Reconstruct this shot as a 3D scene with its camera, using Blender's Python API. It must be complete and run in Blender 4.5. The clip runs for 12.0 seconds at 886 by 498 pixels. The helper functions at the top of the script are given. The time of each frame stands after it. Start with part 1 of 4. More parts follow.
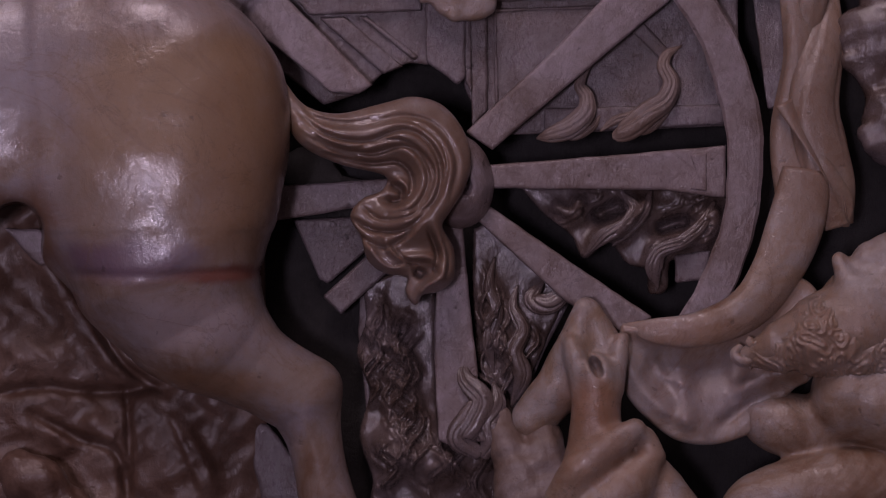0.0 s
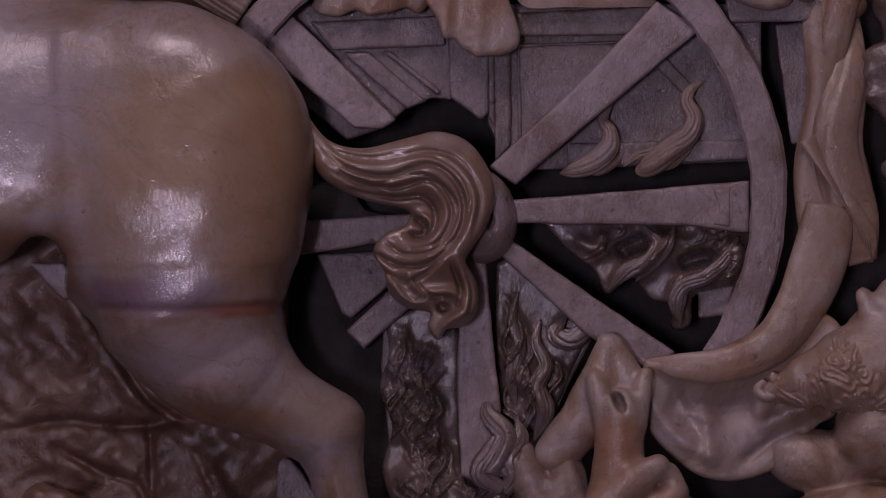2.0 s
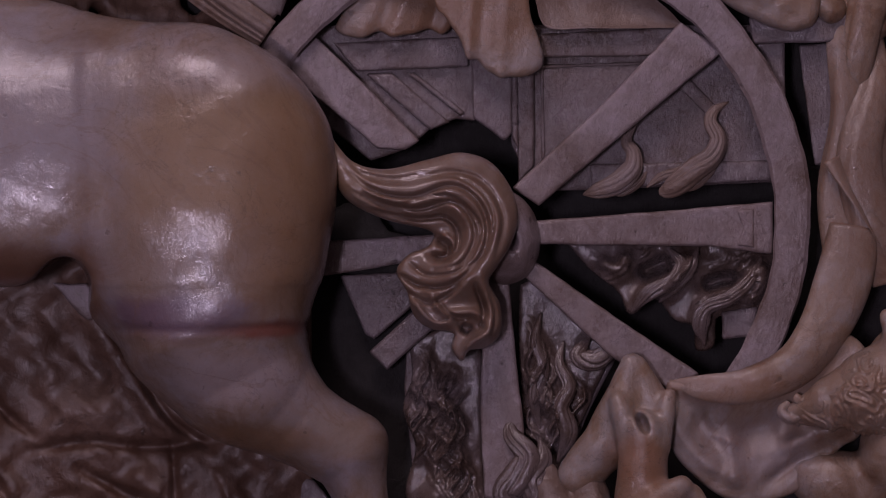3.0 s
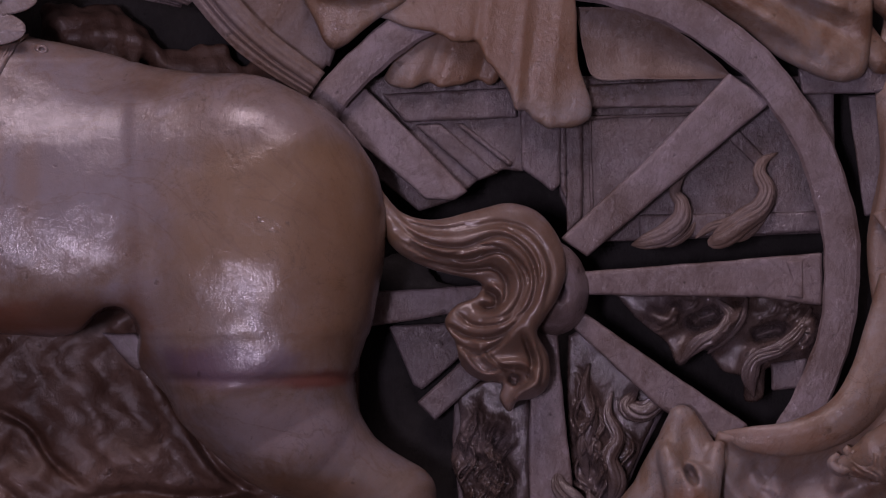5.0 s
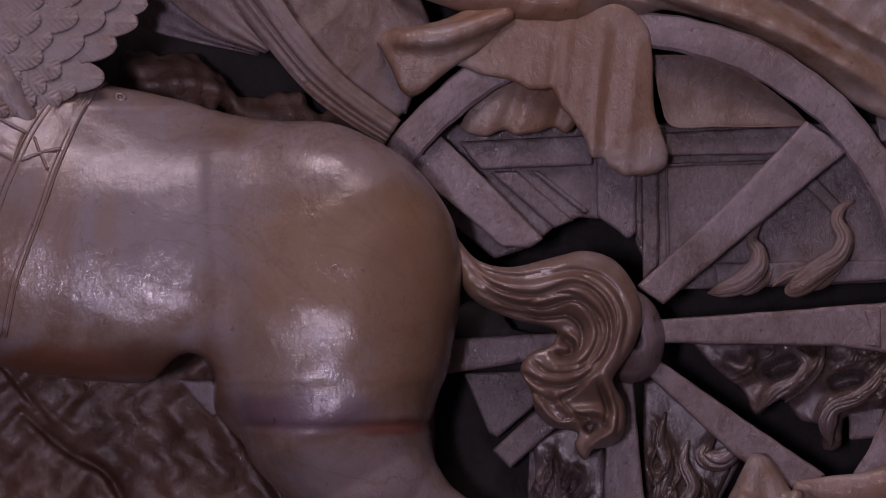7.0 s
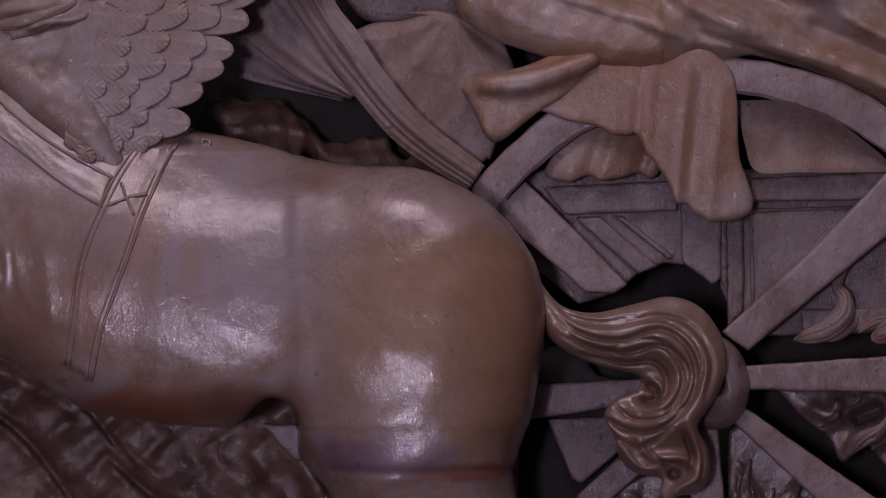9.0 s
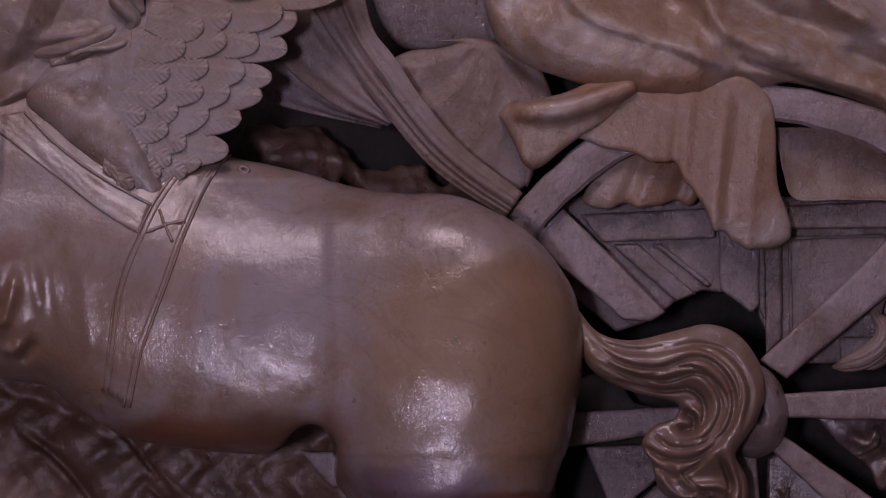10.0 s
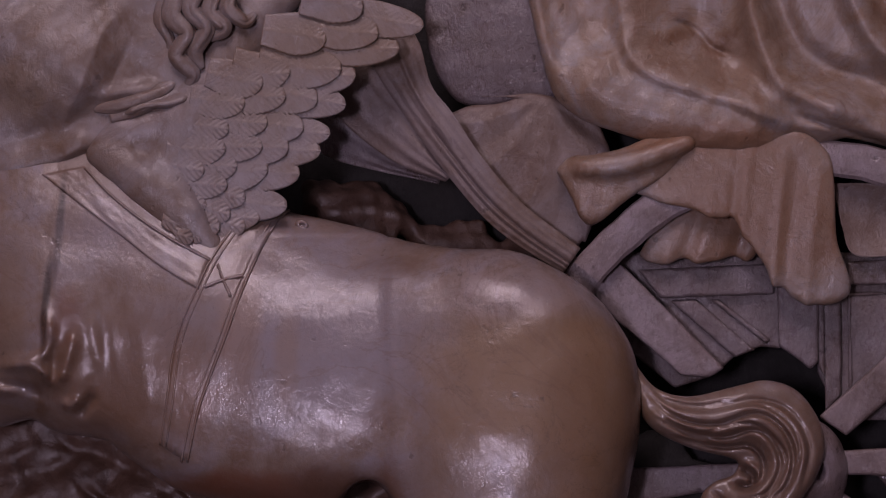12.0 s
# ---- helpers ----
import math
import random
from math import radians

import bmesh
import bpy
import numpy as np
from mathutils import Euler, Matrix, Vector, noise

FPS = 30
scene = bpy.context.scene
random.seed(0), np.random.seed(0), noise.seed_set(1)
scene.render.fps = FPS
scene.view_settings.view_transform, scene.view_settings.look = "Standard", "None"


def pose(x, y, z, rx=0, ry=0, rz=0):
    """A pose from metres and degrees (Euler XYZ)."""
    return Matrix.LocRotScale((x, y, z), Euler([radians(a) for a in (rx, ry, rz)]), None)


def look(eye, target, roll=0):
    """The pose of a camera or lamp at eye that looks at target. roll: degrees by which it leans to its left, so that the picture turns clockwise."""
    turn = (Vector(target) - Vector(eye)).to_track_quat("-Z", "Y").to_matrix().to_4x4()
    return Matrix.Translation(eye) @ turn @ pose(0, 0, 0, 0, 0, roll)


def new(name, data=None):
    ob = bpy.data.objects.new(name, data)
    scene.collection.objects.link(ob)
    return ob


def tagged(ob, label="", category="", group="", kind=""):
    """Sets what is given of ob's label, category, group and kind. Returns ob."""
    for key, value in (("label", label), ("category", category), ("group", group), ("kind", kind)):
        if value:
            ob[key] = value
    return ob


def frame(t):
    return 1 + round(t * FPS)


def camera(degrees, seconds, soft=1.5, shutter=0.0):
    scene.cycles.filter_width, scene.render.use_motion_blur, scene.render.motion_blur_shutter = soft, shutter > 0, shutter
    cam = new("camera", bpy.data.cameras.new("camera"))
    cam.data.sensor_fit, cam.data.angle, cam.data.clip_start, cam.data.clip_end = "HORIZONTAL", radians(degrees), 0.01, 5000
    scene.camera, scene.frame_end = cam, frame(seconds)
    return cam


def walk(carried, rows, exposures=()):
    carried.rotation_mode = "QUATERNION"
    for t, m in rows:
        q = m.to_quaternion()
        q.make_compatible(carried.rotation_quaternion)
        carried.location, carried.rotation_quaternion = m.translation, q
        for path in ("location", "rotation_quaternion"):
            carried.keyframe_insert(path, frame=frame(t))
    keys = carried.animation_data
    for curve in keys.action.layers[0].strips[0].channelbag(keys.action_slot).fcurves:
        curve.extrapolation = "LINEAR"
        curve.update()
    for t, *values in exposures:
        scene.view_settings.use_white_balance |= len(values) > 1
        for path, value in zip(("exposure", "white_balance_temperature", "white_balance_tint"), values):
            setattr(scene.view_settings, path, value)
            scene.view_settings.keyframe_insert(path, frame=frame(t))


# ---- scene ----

# ---- camera: it stands 1.41 m before the relief and turns up and to its left ----
LENS, EYE_HEIGHT = 22.18, 1.5
UNIT = 0.18 / 510.0          # metres per plan unit
STAND = 4000.0               # plan units from the wheel's face to the eye
cam = camera(LENS, 12.0, 1.1)
ROWS = [
    (0, -3.241, -3.346, -0.197), (0.5, -3.219, -3.149, -0.192), (1, -3.048, -2.929, -0.156),
    (1.5, -2.870, -2.680, -0.126), (2, -2.652, -2.461, -0.132), (2.5, -2.320, -2.245, -0.141),
    (3, -2.061, -1.931, -0.121), (5, -0.837, -0.648, -0.063), (5.5, -0.434, -0.310, -0.029),
    (6, 0.0, 0.0, 0.0), (6.5, 0.458, 0.268, 0.033), (7, 1.078, 0.555, 0.071),
    (9, 3.201, 1.697, 0.245), (9.5, 3.744, 2.018, 0.277), (10, 4.150, 2.382, 0.344),
    (10.5, 4.498, 2.727, 0.399), (11, 4.827, 3.100, 0.425), (11.5, 5.165, 3.447, 0.454),
    (12, 5.604, 3.772, 0.510),
]
walk(cam, [(t, pose(0, -STAND * UNIT, EYE_HEIGHT, 90 + pitch, -roll, yaw)) for t, yaw, pitch, roll in ROWS])

# ---- light: a dim church interior, a lamp above and windows behind the eye ----
world = bpy.data.worlds.new("church_dusk")
scene.world = world
world.use_nodes = True
world.node_tree.nodes["Background"].inputs[0].default_value = (0.36, 0.26, 0.31, 1)
world.node_tree.nodes["Background"].inputs[1].default_value = 0.15


def area_lamp(name, eye, target, sx, sy, watts, colour):
    d = bpy.data.lights.new(name, "AREA")
    d.shape, d.size, d.size_y, d.energy, d.color = "RECTANGLE", sx, sy, watts, colour
    ob = new(name, d)
    ob.matrix_world = look(eye, target)
    return ob


area_lamp("ceiling_lamp", (-0.30, -1.45, 3.3), (0, 0, 1.5), 1.0, 0.8, 20, (1.0, 0.768, 0.885))
area_lamp("window_lamp", (-0.50, -2.6, 1.48), (0, 0, 1.45), 0.17, 0.34, 15, (0.95, 0.78, 1.07))


# ---- materials ----
def ramp(nt, fac, stops):
    r = nt.nodes.new("ShaderNodeValToRGB")
    e = r.color_ramp.elements
    while len(e) < len(stops):
        e.new(0.5)
    for el, (p, c) in zip(e, stops):
        el.position, el.color = p, (*c, 1)
    nt.links.new(fac, r.inputs[0])
    return r.outputs[0]


def noise_tex(nt, vec, scale, detail=6, rough=0.6, distort=0.0):
    n = nt.nodes.new("ShaderNodeTexNoise")
    n.inputs["Scale"].default_value, n.inputs["Detail"].default_value = scale, detail
    n.inputs["Roughness"].default_value, n.inputs["Distortion"].default_value = rough, distort
    nt.links.new(vec, n.inputs["Vector"])
    return n.outputs["Fac"]


def mix(nt, fac, a, b, mode="MIX"):
    m = nt.nodes.new("ShaderNodeMix")
    m.data_type, m.blend_type = "RGBA", mode
    for sock, val in ((m.inputs["Factor"], fac), (m.inputs["A"], a), (m.inputs["B"], b)):
        if isinstance(val, (int, float)):
            sock.default_value = val
        elif isinstance(val, tuple):
            sock.default_value = (*val, 1)
        else:
            nt.links.new(val, sock)
    return m.outputs["Result"]


def patch(nt, vec, centre, radii, grain):
    """A mask that fades out from a patch's middle, with a ragged border."""
    mp = nt.nodes.new("ShaderNodeMapping")
    mp.inputs["Scale"].default_value = [1 / r for r in radii]
    mp.inputs["Location"].default_value = [-c / r for c, r in zip(centre, radii)]
    nt.links.new(vec, mp.inputs["Vector"])
    ln = nt.nodes.new("ShaderNodeVectorMath")
    ln.operation = "LENGTH"
    nt.links.new(mp.outputs[0], ln.inputs[0])
    ad = nt.nodes.new("ShaderNodeMath")
    ad.operation = "MULTIPLY_ADD"
    nt.links.new(grain, ad.inputs[0])
    ad.inputs[1].default_value = 1.3
    nt.links.new(ln.outputs["Value"], ad.inputs[2])
    mr = nt.nodes.new("ShaderNodeMapRange")
    mr.interpolation_type = "SMOOTHSTEP"
    for k, x in (("From Min", 1.05), ("From Max", 1.9), ("To Min", 1.0), ("To Max", 0.0)):
        mr.inputs[k].default_value = x
    nt.links.new(ad.outputs[0], mr.inputs["Value"])
    return mr.outputs[0]


def scaled(nt, val, k):
    m = nt.nodes.new("ShaderNodeMath")
    m.operation = "MULTIPLY"
    nt.links.new(val, m.inputs[0])
    m.inputs[1].default_value = k
    return m.outputs[0]


def alabaster(name, light, tan, brown, grime=0.35, rough=(0.22, 0.5), bump=0.25, seed=0.0, coat=0.3, tones=(), hatch=1.0, glow_depth=0.0, dusty=0.5, wax=0.12):
    """Waxed alabaster: cloudy base, tan patches, thin veins, grime specks, tool scratches, a thin wax coat."""
    m = bpy.data.materials.new(name)
    m.use_nodes = True
    nt = m.node_tree
    b = nt.nodes["Principled BSDF"]
    tc = nt.nodes.new("ShaderNodeTexCoord")
    mp = nt.nodes.new("ShaderNodeMapping")
    mp.inputs["Location"].default_value = (seed, seed * 1.7, seed * 0.6)
    nt.links.new(tc.outputs["Object"], mp.inputs["Vector"])
    v = mp.outputs["Vector"]
    big = noise_tex(nt, v, 19, 7, 0.66, 0.7)
    col = ramp(nt, big, [(0.40, light), (0.53, tan), (0.66, brown)])
    mid = noise_tex(nt, v, 70, 8, 0.65, 0.4)
    two = nt.nodes.new("ShaderNodeMath")
    two.operation = "ADD"
    nt.links.new(scaled(nt, noise_tex(nt, v, 26, 5, 0.65, 0.8), 0.75), two.inputs[0])
    nt.links.new(scaled(nt, mid, 0.35), two.inputs[1])
    border = two.outputs[0]
    col = mix(nt, ramp(nt, mid, [(0.45, (0, 0, 0)), (0.78, (0.6, 0.6, 0.6))]), col, tuple(0.5 * (a + c) for a, c in zip(tan, brown)))
    # drips that run down, and soft dark blotches
    mp3 = nt.nodes.new("ShaderNodeMapping")
    mp3.inputs["Scale"].default_value = (1.0, 1.0, 0.16)
    nt.links.new(v, mp3.inputs["Vector"])
    drips = ramp(nt, noise_tex(nt, mp3.outputs["Vector"], 62, 7, 0.68, 0.5), [(0.50, (0, 0, 0)), (0.70, (0.24, 0.24, 0.24))])
    col = mix(nt, drips, col, tuple(0.7 * x for x in brown))
    blotch = ramp(nt, noise_tex(nt, v, 44, 9, 0.74, 0.9), [(0.50, (0, 0, 0)), (0.66, (0.4, 0.4, 0.4))])
    col = mix(nt, blotch, col, tuple(0.62 * a + 0.12 * c for a, c in zip(tan, brown)))
    pale = ramp(nt, noise_tex(nt, v, 33, 8, 0.7, 1.2), [(0.30, (0.5, 0.5, 0.5)), (0.46, (0, 0, 0))])
    col = mix(nt, pale, col, tuple(min(0.6, 1.22 * x) for x in light))
    for centre, radii, colour, amount in tones:
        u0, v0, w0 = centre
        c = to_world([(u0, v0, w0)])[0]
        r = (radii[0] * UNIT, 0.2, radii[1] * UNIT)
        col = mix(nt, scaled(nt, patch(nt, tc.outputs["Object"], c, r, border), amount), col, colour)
    # finer marks
    veins = ramp(nt, noise_tex(nt, v, 9, 7, 0.6, 1.4), [(0.485, (0, 0, 0)), (0.5, (0.35, 0.35, 0.35)), (0.515, (0, 0, 0))])
    col = mix(nt, veins, col, brown)
    thin = ramp(nt, noise_tex(nt, v, 24, 9, 0.68, 0.9), [(0.494, (0, 0, 0)), (0.5, (0.5, 0.5, 0.5)), (0.506, (0, 0, 0))])
    where = ramp(nt, noise_tex(nt, v, 11, 2, 0.5), [(0.52, (0, 0, 0)), (0.62, (1, 1, 1))])
    col = mix(nt, mix(nt, 1.0, thin, where, "MULTIPLY"), col, tuple(0.2 * x for x in brown))
    fine = noise_tex(nt, v, 480, 6, 0.75)
    specks = ramp(nt, fine, [(0.58, (0, 0, 0)), (0.72, (grime, grime, grime))])
    col = mix(nt, specks, col, tuple(0.3 * x for x in brown))
    dust = ramp(nt, noise_tex(nt, v, 300, 7, 0.8, 0.6), [(0.30, (dusty, dusty, dusty)), (0.42, (0, 0, 0))])
    col = mix(nt, dust, col, tuple(min(0.6, 1.9 * x) for x in light))
    chips = noise_tex(nt, v, 130, 3, 0.5)
    col = mix(nt, ramp(nt, chips, [(0.70, (0, 0, 0)), (0.74, (grime, grime, grime))]), col, tuple(0.25 * x for x in brown))
    nt.links.new(col, b.inputs["Base Color"])
    # relief: hatching of the chisel one way over soft lumps
    mp2 = nt.nodes.new("ShaderNodeMapping")
    mp2.inputs["Scale"].default_value, mp2.inputs["Rotation"].default_value = (1.0, 1.0, 0.42), (0.5, 0.9, 0.7)
    nt.links.new(tc.outputs["Object"], mp2.inputs["Vector"])
    scratch = noise_tex(nt, mp2.outputs["Vector"], 430, 6, 0.72, 0.8)
    lumps = noise_tex(nt, v, 95, 6, 0.62, 0.5)
    rr = nt.nodes.new("ShaderNodeMapRange")
    rr.inputs["To Min"].default_value, rr.inputs["To Max"].default_value = rough
    rr.inputs["From Min"].default_value, rr.inputs["From Max"].default_value = 0.35, 0.65
    mixr = nt.nodes.new("ShaderNodeMath")
    mixr.operation = "MULTIPLY_ADD"
    nt.links.new(scratch, mixr.inputs[0])
    mixr.inputs[1].default_value = 0.5
    nt.links.new(scaled(nt, mid, 0.5), mixr.inputs[2])
    nt.links.new(mixr.outputs[0], rr.inputs["Value"])
    nt.links.new(rr.outputs[0], b.inputs["Roughness"])
    b.inputs["Specular IOR Level"].default_value = 0.55
    b.inputs["Subsurface Weight"].default_value = glow_depth
    b.inputs["Subsurface Radius"].default_value, b.inputs["Subsurface Scale"].default_value = (1.0, 0.55, 0.35), 0.006
    worn = nt.nodes.new("ShaderNodeMapRange")
    for k, x in (("From Min", 0.38), ("From Max", 0.58), ("To Min", 0.45 * coat), ("To Max", coat)):
        worn.inputs[k].default_value = x
    nt.links.new(noise_tex(nt, v, 85, 8, 0.72, 1.0), worn.inputs["Value"])
    nt.links.new(worn.outputs[0], b.inputs["Coat Weight"])
    dull = nt.nodes.new("ShaderNodeMapRange")
    for k, x in (("From Min", 0.3), ("From Max", 0.7), ("To Min", 0.10), ("To Max", 0.25)):
        dull.inputs[k].default_value = x
    nt.links.new(noise_tex(nt, v, 160, 6, 0.7, 0.6), dull.inputs["Value"])
    nt.links.new(dull.outputs[0], b.inputs["Coat Roughness"])
    add = nt.nodes.new("ShaderNodeMath")
    add.operation = "MULTIPLY_ADD"
    nt.links.new(lumps, add.inputs[0])
    add.inputs[1].default_value = 2.0
    nt.links.new(scaled(nt, scratch, hatch), add.inputs[2])
    pits = ramp(nt, chips, [(0.66, (1, 1, 1)), (0.74, (0, 0, 0))])
    add2 = nt.nodes.new("ShaderNodeMath")
    add2.operation = "MULTIPLY_ADD"
    nt.links.new(pits, add2.inputs[0])
    add2.inputs[1].default_value = 0.5
    nt.links.new(add.outputs[0], add2.inputs[2])
    bp = nt.nodes.new("ShaderNodeBump")
    bp.inputs["Strength"].default_value, bp.inputs["Distance"].default_value = bump, 0.0015
    nt.links.new(add2.outputs[0], bp.inputs["Height"])
    nt.links.new(bp.outputs[0], b.inputs["Normal"])
    # the wax lies in brushed strokes, two ways across each other
    mp4 = nt.nodes.new("ShaderNodeMapping")
    mp4.inputs["Scale"].default_value, mp4.inputs["Rotation"].default_value = (1.0, 1.0, 0.2), (0.1, -0.5, 0.2)
    nt.links.new(tc.outputs["Object"], mp4.inputs["Vector"])
    strokes = nt.nodes.new("ShaderNodeMath")
    strokes.operation = "ADD"
    nt.links.new(noise_tex(nt, mp4.outputs["Vector"], 330, 5, 0.7, 0.5), strokes.inputs[0])
    nt.links.new(scaled(nt, noise_tex(nt, v, 120, 5, 0.66, 1.2), 1.6), strokes.inputs[1])
    bp2 = nt.nodes.new("ShaderNodeBump")
    bp2.inputs["Strength"].default_value, bp2.inputs["Distance"].default_value = wax, 0.0009
    nt.links.new(strokes.outputs[0], bp2.inputs["Height"])
    nt.links.new(bp.outputs[0], bp2.inputs["Normal"])
    nt.links.new(bp2.outputs[0], b.inputs["Coat Normal"])
    return m


def to_world(p):
    """Plan units (u to the right, v down, w out of the relief) to metres."""
    p = np.asarray(p, dtype=float)
    k = (1 - p[:, 2] / STAND) * UNIT
    return np.c_[(p[:, 0] - 784) * k, -p[:, 2] * UNIT, EYE_HEIGHT - (p[:, 1] - 441) * k]


# Stains and joint cracks; darker along belly and gaskin, paler over rump top.
HORSE_TONES = [
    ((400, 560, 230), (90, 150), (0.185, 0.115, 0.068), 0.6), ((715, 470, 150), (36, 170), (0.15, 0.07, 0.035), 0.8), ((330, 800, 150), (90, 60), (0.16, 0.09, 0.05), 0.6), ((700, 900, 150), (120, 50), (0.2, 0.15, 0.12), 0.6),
    ((150, 330, 230), (240, 200), (0.225, 0.191, 0.211), 0.8), ((560, 410, 230), (230, 160), (0.225, 0.138, 0.074), 0.95), ((655, 520, 200), (100, 210), (0.185, 0.105, 0.056), 0.8),
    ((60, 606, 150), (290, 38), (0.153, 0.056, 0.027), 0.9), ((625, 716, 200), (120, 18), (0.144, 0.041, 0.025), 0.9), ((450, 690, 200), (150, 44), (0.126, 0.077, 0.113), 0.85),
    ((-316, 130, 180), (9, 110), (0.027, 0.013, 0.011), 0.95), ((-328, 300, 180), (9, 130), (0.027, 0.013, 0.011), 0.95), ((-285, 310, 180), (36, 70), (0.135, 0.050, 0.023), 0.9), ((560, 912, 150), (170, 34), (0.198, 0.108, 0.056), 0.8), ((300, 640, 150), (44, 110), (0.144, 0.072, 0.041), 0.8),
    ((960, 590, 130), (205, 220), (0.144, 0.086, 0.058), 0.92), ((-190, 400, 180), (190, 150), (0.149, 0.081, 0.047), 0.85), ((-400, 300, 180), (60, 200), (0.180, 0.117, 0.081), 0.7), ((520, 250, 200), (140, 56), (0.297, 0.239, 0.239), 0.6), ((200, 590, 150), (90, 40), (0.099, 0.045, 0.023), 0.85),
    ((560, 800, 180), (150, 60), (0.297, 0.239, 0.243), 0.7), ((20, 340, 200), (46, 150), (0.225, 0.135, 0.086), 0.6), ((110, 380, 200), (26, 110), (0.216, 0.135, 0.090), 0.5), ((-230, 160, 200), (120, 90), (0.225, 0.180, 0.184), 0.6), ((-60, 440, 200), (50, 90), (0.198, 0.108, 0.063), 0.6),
]
ROBE_STAINS = [
    ((940, 110, 40), (190, 150), (0.22, 0.125, 0.075), 0.85), ((830, -24, 60), (190, 34), (0.25, 0.13, 0.07), 0.7), ((1284, 960, 110), (60, 60), (0.24, 0.115, 0.06), 0.8), ((1440, 830, 70), (130, 34), (0.27, 0.15, 0.09), 0.6),
    ((1680, 840, 120), (150, 90), (0.24, 0.15, 0.10), 0.7), ((1310, 1060, 120), (110, 70), (0.26, 0.15, 0.095), 0.6), ((-430, -60, 150), (100, 110), (0.25, 0.17, 0.12), 0.6), ((1480, 940, 30), (150, 80), (0.22, 0.175, 0.185), 0.6), ((1660, 450, 0), (130, 260), (0.19, 0.125, 0.095), 0.75),
]
WING_STAINS = [
    ((180, -190, 110), (220, 70), (0.185, 0.122, 0.078), 0.8), ((60, -90, 110), (120, 60), (0.19, 0.135, 0.095), 0.6), ((-400, -120, 150), (110, 70), (0.2, 0.135, 0.085), 0.6), ((-200, -40, 130), (90, 22), (0.27, 0.23, 0.23), 0.7),
    ((20, 60, 130), (120, 90), (0.23, 0.19, 0.185), 0.6),
]
M_HORSE = alabaster("honey_alabaster", (0.24, 0.198, 0.208), (0.215, 0.152, 0.121), (0.145, 0.08, 0.046), 0.4, (0.4, 0.66), 0.14, 0.0, 1.0, HORSE_TONES, 0.45, 0.25, 0.12)
M_WHEEL = alabaster("grey_alabaster", (0.25, 0.202, 0.214), (0.192, 0.142, 0.136), (0.105, 0.066, 0.05), 0.55, (0.2, 0.5), 0.5, 3.1, 0.7, (), 1.0, 0.0, 0.4)
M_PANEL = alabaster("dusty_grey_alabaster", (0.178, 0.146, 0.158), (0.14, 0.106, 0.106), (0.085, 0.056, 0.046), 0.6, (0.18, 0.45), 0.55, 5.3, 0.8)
M_ROCK = alabaster("stained_brown_alabaster", (0.15, 0.088, 0.064), (0.098, 0.05, 0.033), (0.055, 0.024, 0.014), 0.4, (0.35, 0.6), 0.45, 7.7, 0.4, (), 0.5, 0.0, 0.1)
M_CLOTH = alabaster("cream_alabaster", (0.31, 0.258, 0.24), (0.275, 0.19, 0.135), (0.17, 0.088, 0.048), 0.4, (0.36, 0.62), 0.34, 9.2, 0.55, ROBE_STAINS, 0.6, 0.25, 0.12)
M_FLAME = alabaster("brown_grey_alabaster", (0.14, 0.108, 0.108), (0.105, 0.074, 0.064), (0.06, 0.034, 0.024), 0.5, (0.12, 0.38), 0.35, 11.4, 1.0, (), 0.8, 0.0, 0.25)
M_WING = alabaster("pale_alabaster", (0.225, 0.188, 0.186), (0.20, 0.15, 0.128), (0.14, 0.083, 0.052), 0.35, (0.4, 0.65), 0.3, 15.8, 0.5, WING_STAINS, 0.6, 0.2, 0.12)
M_RIBBON = alabaster("tan_alabaster", (0.21, 0.165, 0.16), (0.185, 0.13, 0.105), (0.13, 0.075, 0.05), 0.45, (0.25, 0.6), 0.5, 17.8, 0.3, (), 0.8, 0.0, 0.25)
# Near-black base colour: the shade of the deep hollows is put into the stone.
M_BACK = alabaster("shade_black_stone", (0.02, 0.017, 0.017), (0.016, 0.013, 0.012), (0.01, 0.008, 0.007), 0.5, (0.7, 0.9), 0.6, 13.0, 0.0)


M_BACK.node_tree.nodes["Principled BSDF"].inputs["Specular IOR Level"].default_value = 0.5


# ---- geometry in plan units: u to the right, v down, w out of the relief ----
def link_mesh(name, verts, faces, mat, parent=None, smooth=True):
    me = bpy.data.meshes.new(name)
    me.from_pydata(to_world(verts).tolist(), [], [tuple(f) for f in faces])
    me.update()
    bm = bmesh.new()
    bm.from_mesh(me)
    bmesh.ops.recalc_face_normals(bm, faces=bm.faces)
    bm.to_mesh(me)
    bm.free()
    me.polygons.foreach_set("use_smooth", [smooth] * len(me.polygons))
    me.materials.append(mat)
    ob = new(name, me)
    if parent:
        ob.parent = parent
    return ob


class Shape:
    """Collects several pieces of surface into one mesh."""

    def __init__(self):
        self.v, self.f, self.n = [], [], 0

    def add(self, verts, faces):
        verts = np.asarray(verts, dtype=float)
        self.v.append(verts)
        self.f.extend(tuple(int(i) + self.n for i in f) for f in faces)
        self.n += len(verts)
        return self

    def link(self, name, mat, parent=None, smooth=True):
        return link_mesh(name, np.concatenate(self.v), self.f, mat, parent, smooth)


